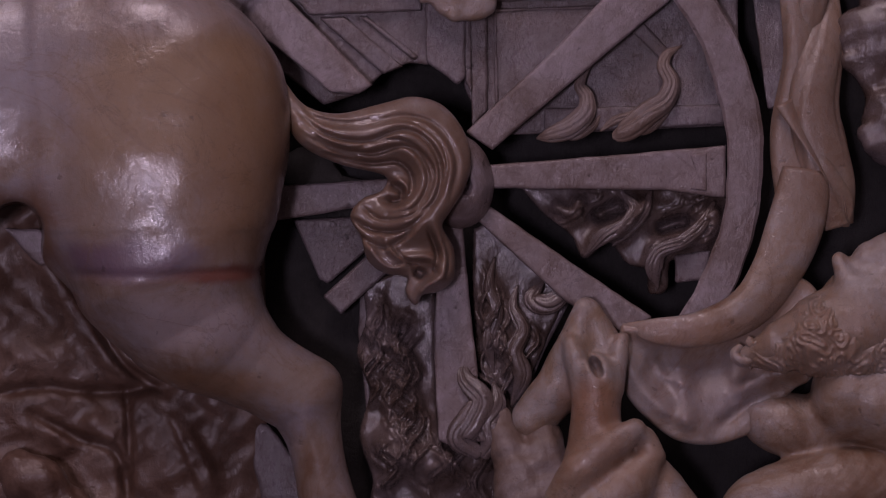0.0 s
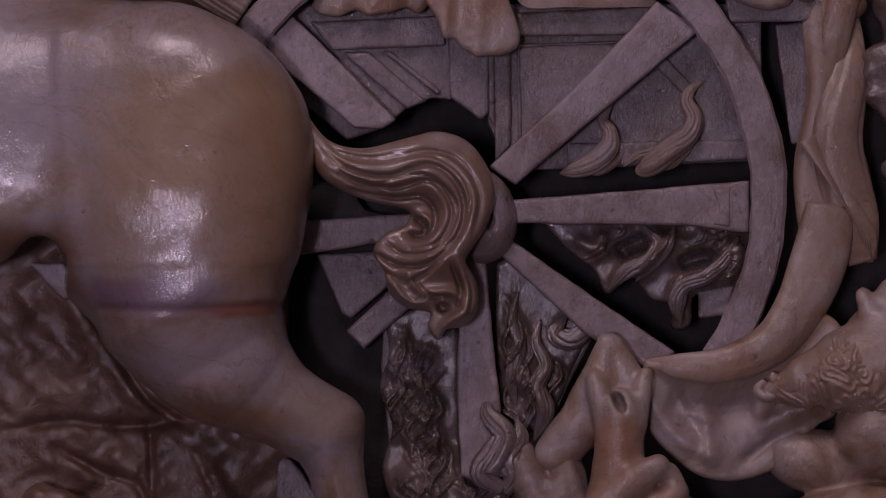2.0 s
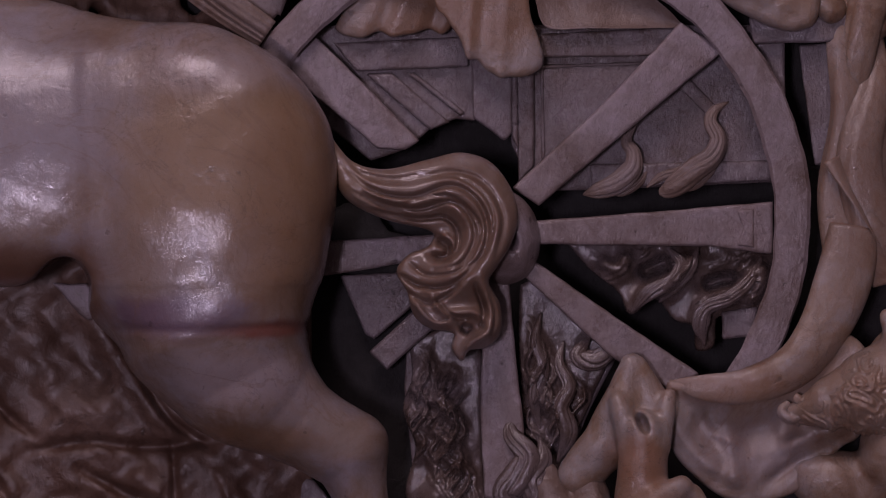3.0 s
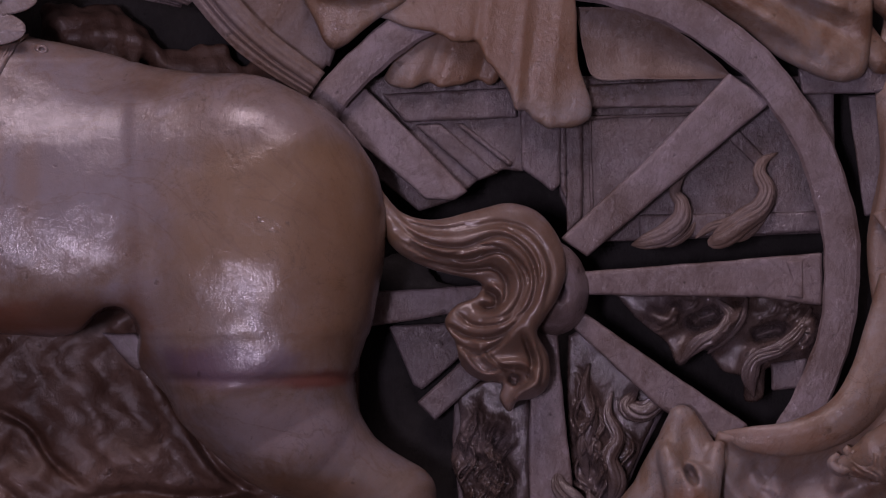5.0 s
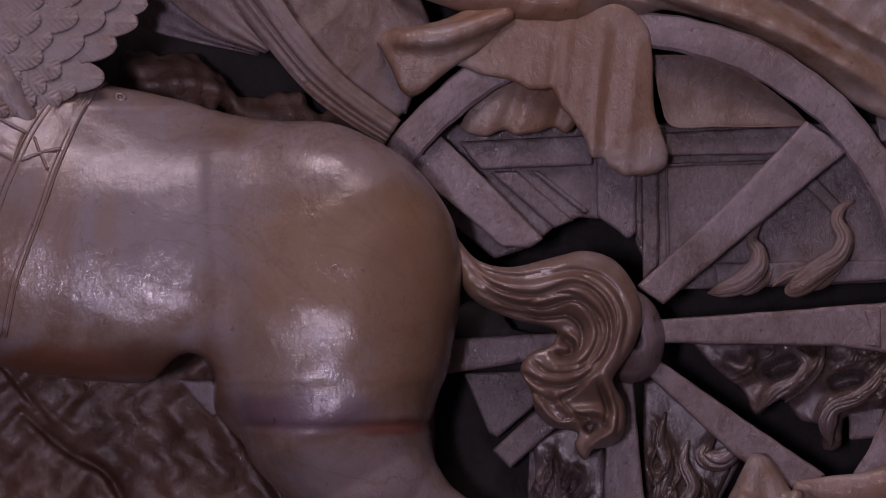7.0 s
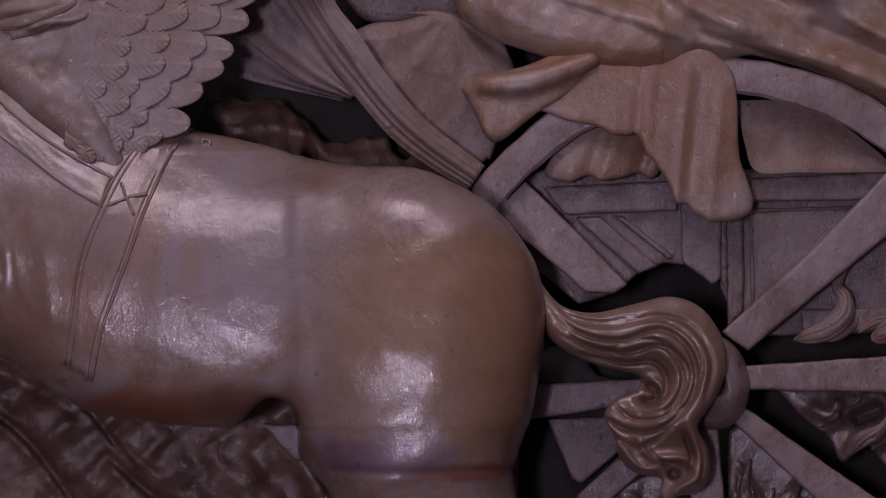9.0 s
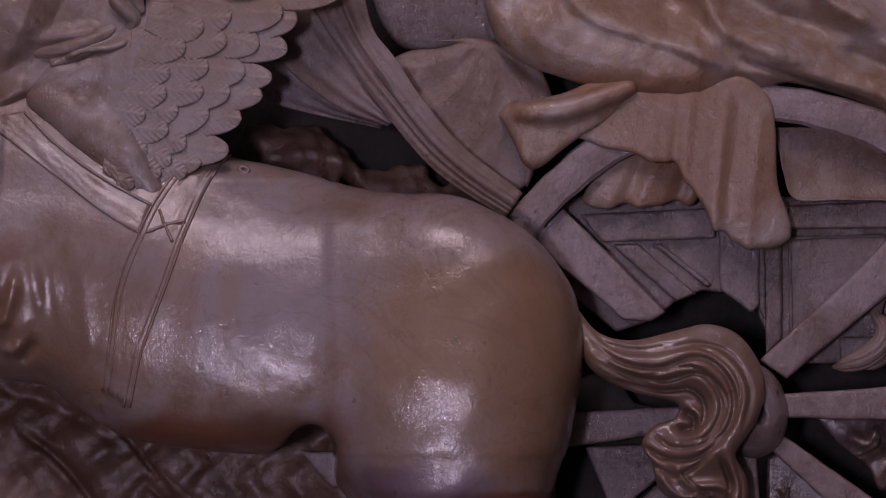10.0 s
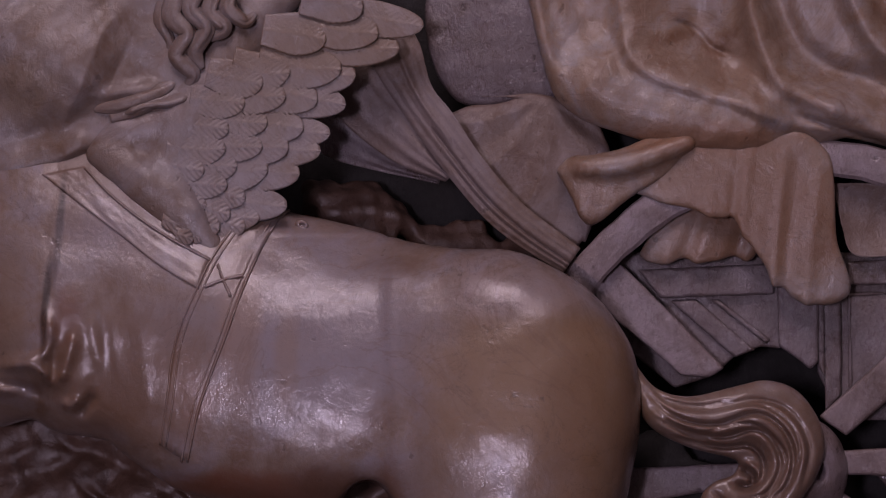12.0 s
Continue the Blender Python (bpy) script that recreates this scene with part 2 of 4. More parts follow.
def spline(points, n):
    """Catmull-Rom through the points, n samples."""
    p = np.asarray(points, dtype=float)
    p = np.vstack([2 * p[0] - p[1], p, 2 * p[-1] - p[-2]])
    s = np.linspace(0, len(p) - 3 - 1e-6, n)
    i = s.astype(int)
    t = (s - i)[:, None]
    a, b, c, d = p[i], p[i + 1], p[i + 2], p[i + 3]
    return 0.5 * (2 * b + (c - a) * t + (2 * a - 5 * b + 4 * c - d) * t ** 2 + (3 * b - a - 3 * c + d) * t ** 3)


def lock(points, ridges=7, amp=0.14, twist=0.6, flat=0.7, n=44, m=42, phase=0.0):
    """A carved lock of hair or flame: a tapering body with grooves that run along it. points: u, v, w, radius."""
    q = spline(points, n)
    c, r = q[:, :3], np.maximum(q[:, 3], 0.6)
    tan = np.gradient(c, axis=0)
    tan /= np.linalg.norm(tan, axis=1)[:, None] + 1e-9
    side = np.cross(tan, np.array([0, 0, 1.0]))
    side /= np.linalg.norm(side, axis=1)[:, None] + 1e-9
    up = np.cross(side, tan)
    th = np.linspace(0, 2 * np.pi, m, endpoint=False)
    s = np.linspace(0, 1, n)[:, None]
    rg = random.Random(int(abs(phase) * 31 + ridges * 7 + abs(points[0][0])))
    cut = np.zeros((n, m))
    count = int(ridges * 1.5) if m > 60 else ridges + 2
    for g in range(count):
        at, deep, wide = 2 * math.pi * (g + rg.uniform(-0.3, 0.3)) / count, rg.uniform(0.12, 1.0), rg.uniform(0.06, 0.17) if m > 60 else rg.uniform(0.17, 0.32)
        drift = twist * 1.6 * s + rg.uniform(-0.25, 0.25) * np.sin(5 * s + rg.uniform(0, 6))
        d = np.angle(np.exp(1j * (th[None] - at - drift)))
        cut = np.maximum(cut, deep * np.exp(-(d / wide) ** 2) * np.clip(rg.uniform(0.6, 1.6) * np.sin(math.pi * np.clip(s * rg.uniform(0.8, 1.2), 0, 1)) + 0.3, 0, 1))
    rad = r[:, None] * (1 - amp * cut + 0.06 * np.sin(2 * th[None] + 9 * s + phase) + 0.05 * np.sin(3 * th[None] - 7 * s + 2 * phase))
    v = c[:, None] + side[:, None] * (rad * np.cos(th))[..., None] + up[:, None] * (flat * rad * np.sin(th))[..., None]
    v = v.reshape(-1, 3)
    f = []
    for i in range(n - 1):
        for j in range(m):
            k = (j + 1) % m
            f.append((i * m + j, i * m + k, (i + 1) * m + k, (i + 1) * m + j))
    f.append(tuple(range(m))[::-1])
    f.append(tuple(range((n - 1) * m, n * m)))
    return v, f


# solids from blended round forms
def chain(*pts, flat=1.0):
    return ("chain", np.array(pts, dtype=float), flat)


def egg(c, r, turn=0.0):
    return ("egg", np.array(c, dtype=float), np.array(r, dtype=float), radians(turn))


def field(prim, U, V, W):
    if prim[0] == "chain":
        _, p, flat = prim
        out = None
        for a, b in zip(p[:-1], p[1:]):
            d = b[:3] - a[:3]
            d2 = d * np.array([1, 1, flat])
            L = max(float(d2 @ d2), 1e-6)
            x, y, z = U - a[0], V - a[1], (W - a[2]) * flat
            t = np.clip((x * d2[0] + y * d2[1] + z * d2[2]) / L, 0, 1)
            q = np.sqrt((x - t * d2[0]) ** 2 + (y - t * d2[1]) ** 2 + (z - t * d2[2]) ** 2) - (a[3] + t * (b[3] - a[3]))
            out = q if out is None else np.minimum(out, q)
        return out
    _, c, r, turn = prim
    x, y, z = U - c[0], V - c[1], W - c[2]
    ca, sa = math.cos(turn), math.sin(turn)
    x, y = x * ca + y * sa, -x * sa + y * ca
    k = np.sqrt((x / r[0]) ** 2 + (y / r[1]) ** 2 + (z / r[2]) ** 2)
    return (k - 1) * min(r) * 0.5 + (k - 1) * float(np.mean(r)) * 0.5


def smin(a, b, k):
    h = np.clip(0.5 + 0.5 * (b - a) / k, 0, 1)
    return b + (a - b) * h - k * h * (1 - h)


def solid(prims, lo, hi, h, k=30.0, cuts=(), kc=12.0, rough=0.0, seed=0.0, carve=None, outline=None, ko=45.0):
    """Verts and faces of the blended union of prims less cuts, inside the box lo..hi, on a lattice of step h."""
    ax = [np.arange(a, b + h, h, dtype=np.float32) for a, b in zip(lo, hi)]
    U, V, W = np.meshgrid(*ax, indexing="ij")
    F = None
    for p in prims:
        kk = k
        if p[0] == "with":
            _, p, kk = p
        g = field(p, U, V, W)
        F = g if F is None else smin(F, g, kk)
    for p in cuts:
        F = -smin(-F, field(p, U, V, W), kc)
    if outline is not None:
        F = -smin(-F, -(outline_field(outline, U, V) - 0.2 * ko), ko)
    if rough:
        F = F + rough * (np.sin(U / 31 + seed + 1.7 * np.sin(V / 43)) * np.sin(V / 27 + 2 * seed + 1.3 * np.sin(U / 37)) +
                         0.5 * np.sin(U / 13 + V / 17 + 3 * seed) * np.sin(V / 11 - U / 15 + W / 9))
    if carve is not None:
        F = F + carve(U, V, W)
    F[0], F[-1], F[:, 0], F[:, -1], F[:, :, 0], F[:, :, -1] = (np.maximum(x, 1.0) for x in (F[0], F[-1], F[:, 0], F[:, -1], F[:, :, 0], F[:, :, -1]))
    return nets(F, np.array(lo, dtype=float), h)


def nets(F, lo, h):
    S = F < 0
    n = [s - 1 for s in F.shape]
    acc = np.zeros((*n, 3))
    cnt = np.zeros(n)
    corner = [(i, j, k) for i in (0, 1) for j in (0, 1) for k in (0, 1)]

    def sub(A, c):
        return A[c[0]:c[0] + n[0], c[1]:c[1] + n[1], c[2]:c[2] + n[2]]

    for a in corner:
        for axis in range(3):
            if a[axis] == 0:
                b = list(a)
                b[axis] = 1
                fa, fb = sub(F, a), sub(F, b)
                hit = (fa < 0) != (fb < 0)
                t = np.where(hit, fa / np.where(hit, fa - fb, 1), 0)
                for d in range(3):
                    acc[..., d] += np.where(hit, a[d] + (t if d == axis else 0), 0)
                cnt += hit
    on = cnt > 0
    ids = -np.ones(n, dtype=int)
    ids[on] = np.arange(on.sum())
    cell = np.argwhere(on)
    verts = lo + h * (cell + acc[on] / cnt[on][:, None])
    faces = []
    for axis in range(3):
        b, c = (axis + 1) % 3, (axis + 2) % 3
        A = np.moveaxis(S, (axis, b, c), (0, 1, 2))
        I = np.moveaxis(ids, (axis, b, c), (0, 1, 2))
        e = A[:-1, 1:-1, 1:-1] != A[1:, 1:-1, 1:-1]
        i, j, k = np.nonzero(e)
        q = np.stack([I[i, j, k], I[i, j + 1, k], I[i, j + 1, k + 1], I[i, j, k + 1]], 1)
        flip = A[:-1, 1:-1, 1:-1][i, j, k]
        q[~flip] = q[~flip][:, ::-1]
        faces.append(q)
    return verts, np.concatenate(faces).tolist()


def outline_field(points, U, V, n=220):
    """Signed distance to a smooth closed outline in the plane of the relief."""
    p = np.asarray(points, dtype=float)
    q = spline(np.vstack([p, p[:1]]), n)[:-1].astype(np.float32)
    x, y = U[:, :, 0], V[:, :, 0]
    best, inside = np.full(x.shape, 1e9, dtype=np.float32), np.zeros(x.shape, dtype=bool)
    for a, b in zip(q, np.roll(q, -1, 0)):
        d = b - a
        t = np.clip(((x - a[0]) * d[0] + (y - a[1]) * d[1]) / max(float(d @ d), 1e-6), 0, 1)
        best = np.minimum(best, (x - a[0] - t * d[0]) ** 2 + (y - a[1] - t * d[1]) ** 2)
        if a[1] != b[1]:
            inside ^= ((a[1] > y) != (b[1] > y)) & (x < d[0] * (y - a[1]) / (b[1] - a[1]) + a[0])
    return np.where(inside, -1, 1)[:, :, None] * np.sqrt(best)[:, :, None]


def tube(points, n=40, m=8, flat=1.0):
    return lock(points, 1, 0.0, 0.0, flat, n, m)


def sheet(edge_a, edge_b, relief=None, n=40, m=24, thick=10.0):
    """Cloth between two edges (u, v, w), with folds given by relief(s along, t across)."""
    a, b = spline(edge_a, n), spline(edge_b, n)
    t = np.linspace(0, 1, m)[None, :, None]
    g = a[:, None] * (1 - t) + b[:, None] * t
    if relief is not None:
        S, T = np.meshgrid(np.linspace(0, 1, n), np.linspace(0, 1, m), indexing="ij")
        g[..., 2] += relief(S, T)
    back = g.copy()
    back[..., 2] -= thick
    k = n * m
    v = np.vstack([g.reshape(-1, 3), back.reshape(-1, 3)])
    f = [(i * m + j, i * m + j + 1, (i + 1) * m + j + 1, (i + 1) * m + j) for i in range(n - 1) for j in range(m - 1)]
    f += [tuple(k + x for x in q[::-1]) for q in f]
    rim_ids = [j for j in range(m)] + [i * m + m - 1 for i in range(1, n)] + [(n - 1) * m + j for j in range(m - 2, -1, -1)] + [i * m for i in range(n - 2, 0, -1)]
    f += [(p, k + p, k + q, q) for p, q in zip(rim_ids, rim_ids[1:] + rim_ids[:1])]
    return v, f


def feather(base, tip, width, w0, w1, bend=0.0, n=36, m=15):
    """A carved feather with a quill and slanting barbs."""
    b, t = np.array(base, dtype=float), np.array(tip, dtype=float)
    L = np.linalg.norm(t - b)
    e = (t - b) / L
    s = np.array([-e[1], e[0]])
    v = []
    for back in (0, 1):
        for i in range(n):
            x = i / (n - 1)
            hw = width * (0.7 + 0.3 * min(1, x * 2)) * math.sqrt(max(0.0, 1 - max(0, (x - 0.42) / 0.58) ** 2.1)) + 0.3
            for j in range(m):
                y = 2 * j / (m - 1) - 1
                c = b + e * (L * x) + s * (hw * y + bend * math.sin(math.pi * x))
                w = w0 + (w1 - w0) * x + 2.6 * (1 - y * y)
                w += 2.4 * y + 1.3 * math.exp(-(y / 0.13) ** 2) + 1.25 * math.sin((L * x - abs(y) * hw * 1.3) / 2.1) * min(1, 3 * abs(y)) * min(1, 2.2 * x) - 1.0 * min(1, 4 * (1 - x))
                v.append((*c, w if not back else w0 + (w1 - w0) * x - 5))
    k = n * m
    f = [(i * m + j, i * m + j + 1, (i + 1) * m + j + 1, (i + 1) * m + j) for i in range(n - 1) for j in range(m - 1)]
    f += [tuple(k + x for x in q[::-1]) for q in f]
    ids = list(range(m)) + [i * m + m - 1 for i in range(1, n)] + [(n - 1) * m + j for j in range(m - 2, -1, -1)] + [i * m for i in range(n - 2, 0, -1)]
    f += [(p, k + p, k + q, q) for p, q in zip(ids, ids[1:] + ids[:1])]
    return v, f


def empty(name, label, category, group=""):
    return tagged(new(name), label, category, group)


# ---- the back of the relief and the church behind the eye ----
def slab(name, lo, hi, mat, label="", kind="structure", category=""):
    bm = bmesh.new()
    bmesh.ops.create_cube(bm, size=1)
    for v in bm.verts:
        v.co = Vector([lo[i] if v.co[i] < 0 else hi[i] for i in range(3)])
    me = bpy.data.meshes.new(name)
    bm.to_mesh(me)
    bm.free()
    me.materials.append(mat)
    return tagged(new(name, me), label, category, "", kind)


# Closes the relief; its near-black colour stands for shade in the gaps.
slab("wall_back", (-3, 0.075, 0.0), (3, 0.2, 3.6), M_BACK, "stone slab behind the carved relief, coloured near-black for shade", category="wall")

slab("floor", (-3, -5, -0.1), (3, 0.2, 0.0), M_PANEL, "worn grey stone church floor", category="floor")

def folds(x, y, strokes):
    """Height of soft folds: each stroke is points (u, v), its rise, and its width on the two sides of its line."""
    h = np.zeros(x.shape, dtype=np.float32)
    for points, rise, below, above in strokes:
        q = spline(points, 9 * len(points))
        best, side, along = np.full(x.shape, 1e9), np.zeros(x.shape), np.zeros(x.shape)
        for i, (a, b) in enumerate(zip(q[:-1], q[1:])):
            d = b - a
            t = np.clip(((x - a[0]) * d[0] + (y - a[1]) * d[1]) / max(float(d @ d), 1e-6), 0, 1)
            e = (x - a[0] - t * d[0]) ** 2 + (y - a[1] - t * d[1]) ** 2
            near = e < best
            best = np.where(near, e, best)
            side = np.where(near, d[0] * (y - a[1]) - d[1] * (x - a[0]), side)
            along = np.where(near, (i + t) / (len(q) - 1), along)
        wide = np.where(side > 0, below, above)
        ends = np.clip(np.minimum(along, 1 - along) * 5 + 0.25, 0, 1)
        h += rise * ends * np.exp(-best / wide ** 2)
    return h


def drape(outline, base, strokes, h=4.5, edge=14.0, thick=70.0, uneven=1.5, seed=0.0, over=None, depth=1.0):
    """Carved cloth or rock: a raised field with folds inside a smooth outline, its edge rounded."""
    o = np.asarray(outline, dtype=float)
    lo, hi = o.min(0) - 2 * h, o.max(0) + 2 * h
    x, y = np.meshgrid(np.arange(lo[0], hi[0], h), np.arange(lo[1], hi[1], h), indexing="ij")
    H = base + depth * folds(x, y, strokes) + uneven * (np.sin(x / 27 + seed + 1.6 * np.sin(y / 39)) * np.sin(y / 23 + 2 * seed + 1.2 * np.sin(x / 33)) + 0.4 * np.sin(x / 9 + y / 12 + seed))
    if over is not None:
        H = H + over(x, y)
    bottom = float(H.min()) - thick
    W = np.arange(bottom, float(H.max()) + 3 * h, h, dtype=np.float32)[None, None, :]
    U, V = np.repeat(x[:, :, None], 1, 2), np.repeat(y[:, :, None], 1, 2)
    d = outline_field(o, U, V)
    F = -smin(-(W - H[:, :, None]), -(d - 0.2 * edge) * np.ones_like(W), edge)
    F = np.ascontiguousarray(F)
    F[0], F[-1], F[:, 0], F[:, -1], F[:, :, 0], F[:, :, -1] = (np.maximum(q, 1.0) for q in (F[0], F[-1], F[:, 0], F[:, -1], F[:, :, 0], F[:, :, -1]))
    return nets(F, np.array([lo[0], lo[1], bottom]), h)


# ---- horse ----
BACK_LINE = [(-480, -240), (-200, -140), (0, 4), (70, 62), (118, 96), (258, 132), (408, 163), (508, 183), (608, 232), (672, 290), (718, 356), (737, 440), (728, 520), (709, 606), (687, 684), (683, 726),
             (701, 774), (746, 830), (806, 862), (832, 896), (834, 944), (827, 994), (838, 1054), (872, 1150)]
BELLY_LINE = [(755, 1150), (733, 1064), (716, 1019), (678, 978), (645, 953), (580, 934), (531, 918), (481, 888), (431, 848), (385, 790), (366, 741), (334, 701), (308, 660), (280, 612),
              (250, 600), (200, 614), (78, 616), (-57, 594), (-102, 572), (-153, 541), (-213, 502), (-297, 488), (-347, 463), (-480, 420)]
HORSE_FORMS = [
    # barrel, loin and croup
    chain((-380, 260, 30, 300), (-200, 360, 45, 310), (0, 450, 55, 320), (180, 485, 62, 325), (330, 465, 72, 300), (450, 440, 62, 260), flat=2.1),
    # back behind the girth
    ("with", egg((150, 300, 44), (330, 215, 84), 12), 50.0),
    # rump and thigh
    ("with", egg((520, 400, 92), (270, 280, 138), 25), 60.0),
    ("with", egg((510, 600, 100), (265, 260, 162), 5), 110.0),
    # gaskin, hock and cannon
    chain((510, 700, 105, 200), (565, 800, 100, 155), (665, 885, 95, 112), (765, 930, 95, 94), (782, 1010, 92, 78), (808, 1150, 90, 74), flat=1.25),
    # withers and point of the shoulder
    ("with", egg((-200, 130, 20), (310, 240, 112), 20), 60.0),
    egg((-330, 330, 95), (150, 160, 110), 30),
    ("with", egg((-345, 400, 150), (60, 34, 50), 20), 16.0), ("with", egg((-262, 418, 150), (36, 60, 44), 20), 16.0), ("with", egg((-400, 430, 140), (50, 26, 46), -10), 14.0),
]


ELBOW_FOLDS = [
    ([(-335, 290), (-322, 340), (-335, 368), (-380, 380)], 16, 9, 12), ([(-420, 392), (-360, 388), (-330, 405), (-310, 430)], 18, 10, 12), ([(-280, 330), (-292, 380), (-304, 420)], 20, 9, 14),
    ([(-250, 300), (-240, 350), (-228, 400)], 9, 10, 14), ([(-215, 290), (-205, 350), (-196, 410)], 6, 10, 14), ([(-318, 340), (-316, 400), (-330, 440)], -16, 9, 9), ([(-240, 440), (-252, 462), (-268, 478)], -22, 8, 8),
    ([(-300, 452), (-284, 462), (-266, 446)], 16, 9, 9), ([(-420, 420), (-370, 428), (-330, 446)], -14, 7, 7), ([(-160, 300), (-150, 400), (-140, 480)], 4, 12, 16),
]


def horse_cracks(U, V, W):
    """The joint of two blocks at the shoulder, the joint above the hock, and shallow muscle hollows."""
    x = U + 318 + 14 * np.sin((V - 60) / 70) + 4 * np.sin(V / 17)
    c = 1.2 * np.exp(-(x / 7) ** 2) * (V < 440) * (V > 20)
    y = V - 716 - 4 * np.sin(U / 60)
    c = c + 3.5 * np.exp(-(y / 7) ** 2) * (U > 350)
    c = c + 3 * np.exp(-((U - 322 - 0.12 * (V - 400)) / 26) ** 2 - ((V - 460) / 150) ** 2)
    c = c + 5 * np.exp(-((U + 215) / 30) ** 2 - ((V - 350) / 130) ** 2)
    # the joint between flank and rump, the flank a little lower
    c = c + 1.3 * np.tanh((294 + 6 * np.sin(V / 60) - U) / 5) * (V > 150) * (V < 640) * (U > -60)
    # wrinkled skin at the elbow
    c = c - 0.6 * folds(U[:, :, 0], V[:, :, 0], ELBOW_FOLDS)[:, :, None]
    return c + 1.7 * np.sin(U / 37 + 2 * np.sin(V / 51)) * np.sin(V / 31 + np.sin(U / 43))


hv, hf = solid(HORSE_FORMS, (-470, -60, -70), (900, 1140, 300), 5.5, 46, cuts=[egg((266, 626, 120), (28, 26, 120), 30)], kc=20, carve=horse_cracks, outline=BACK_LINE + BELLY_LINE, ko=115)
HEIGHT = {}
for u, v, w in hv:
    key = (int(u // 8), int(v // 8))
    HEIGHT[key] = max(HEIGHT.get(key, -99.0), w)


def horse_height(u, v):
    a, b = int(u // 8), int(v // 8)
    got = [HEIGHT[k] for k in ((a + i, b + j) for i in (-1, 0, 1) for j in (-1, 0, 1)) if k in HEIGHT]
    return sum(got) / len(got) if got else 60.0


horse = Shape().add(hv, hf)
# tail: one broad body that folds over, cut with long grooves, with a curl and loose ends
TAIL_OUTLINE = [(716, 352), (738, 392), (772, 426), (830, 437), (910, 418), (960, 408), (1010, 424), (1046, 470), (1058, 520), (1044, 570), (1020, 608), (1006, 636), (1026, 676), (1026, 725), (1002, 748), (972, 754), (960, 772),
                (945, 750), (948, 724), (905, 714), (878, 692), (866, 650), (848, 616), (868, 588), (902, 574), (914, 552), (898, 538), (830, 522), (770, 494), (742, 460), (728, 410)]
TAIL_FOLDS = [
    ([(724, 370), (775, 455), (850, 480), (930, 468), (990, 490), (1018, 540), (1000, 600), (945, 632), (885, 632)], 42, 40, 40), ([(936, 500), (966, 525), (972, 560), (948, 598), (910, 610)], 14, 16, 18),
    ([(742, 396), (790, 446), (860, 456), (940, 440), (1000, 460), (1034, 520), (1022, 590)], -11, 4, 6), ([(748, 425), (800, 470), (870, 484), (940, 464), (985, 487), (1006, 535), (994, 590), (948, 620)], -15, 4, 6),
    ([(760, 450), (810, 490), (880, 505), (940, 492), (972, 515), (984, 555), (960, 600), (912, 614)], -12, 4, 5), ([(800, 506), (880, 522), (930, 520), (954, 545), (950, 580), (918, 594)], -14, 5, 4),
    ([(890, 452), (950, 448), (1000, 480), (1018, 525), (1008, 580)], -7, 3, 3), ([(850, 498), (920, 480), (962, 495), (994, 540), (976, 598)], -8, 3, 3), ([(780, 440), (840, 450), (900, 440)], -6, 3, 3), ([(770, 474), (820, 500), (870, 514)], -8, 3, 4),
    ([(912, 556), (936, 572), (932, 590), (904, 588)], -26, 8, 7), ([(926, 548), (946, 566), (940, 590)], 12, 5, 6), ([(850, 622), (890, 642), (940, 640), (988, 606)], -16, 5, 5), ([(866, 600), (900, 622), (950, 616), (982, 588)], -9, 3, 4),
    ([(862, 652), (900, 672), (932, 660), (964, 634)], -12, 4, 5), ([(874, 664), (905, 700), (946, 708)], 16, 9, 9), ([(902, 650), (930, 688), (984, 690), (1004, 715), (982, 740)], 20, 8, 10), ([(995, 628), (1012, 680), (1010, 724), (978, 742), (962, 764)], 22, 8, 11),
    ([(984, 640), (999, 684), (994, 718)], -18, 4, 4), ([(914, 664), (944, 694), (976, 700)], -14, 4, 4), ([(960, 712), (976, 722)], -34, 8, 8), ([(888, 676), (915, 702), (940, 700)], -9, 3, 3), ([(1008, 650), (1020, 690), (1016, 728)], -9, 3, 3),
]
horse.add(*drape(TAIL_OUTLINE, 84, TAIL_FOLDS, 3.2, 15, 46, 0.8, 1.0))
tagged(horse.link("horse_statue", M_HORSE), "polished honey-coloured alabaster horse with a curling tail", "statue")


# harness laid on the horse
def on_horse(points, lift, r):
    return [(u, v, horse_height(u, v) + lift, r) for u, v in spline(points, 26)]


def strap(edge_a, edge_b, lift, n=36, m=14):
    a, b = spline(edge_a, n), spline(edge_b, n)
    t = np.linspace(0, 1, m)[None, :, None]
    g = a[:, None] * (1 - t) + b[:, None] * t
    w = np.array([[horse_height(u, v) for u, v in row] for row in g])
    for _ in range(3):
        w[1:-1] = (w[:-2] + 2 * w[1:-1] + w[2:]) / 4
    A = np.concatenate([g, (w + lift)[..., None]], 2)
    v, f = sheet(A[:, 0], A[:, -1], None, n, m, 14)
    v[: n * m] = A.reshape(-1, 3)
    v[n * m:] = (A - np.array([0, 0, 14.0])).reshape(-1, 3)
    return v, f


girth = empty("saddle_girth", "pale alabaster girth strap with corded edges round the horse", "strap")
GIRTH_L = [(28, 108), (8, 140), (-30, 195), (-58, 254), (-82, 310), (-98, 370), (-108, 460), (-118, 530)]
GIRTH_R = [(112, 106), (92, 124), (66, 166), (30, 245), (-3, 337), (-30, 410), (-50, 470), (-68, 560)]
link_mesh("band", *strap(GIRTH_L, GIRTH_R, 2), M_HORSE, girth)
for edge, off in ((GIRTH_L, 0), (GIRTH_L, 11), (GIRTH_R, 0), (GIRTH_R, -11)):
    link_mesh("cord", *tube(on_horse([(u + off, v) for u, v in edge], 0.8, 2.1), 60, 8), M_HORSE, girth)
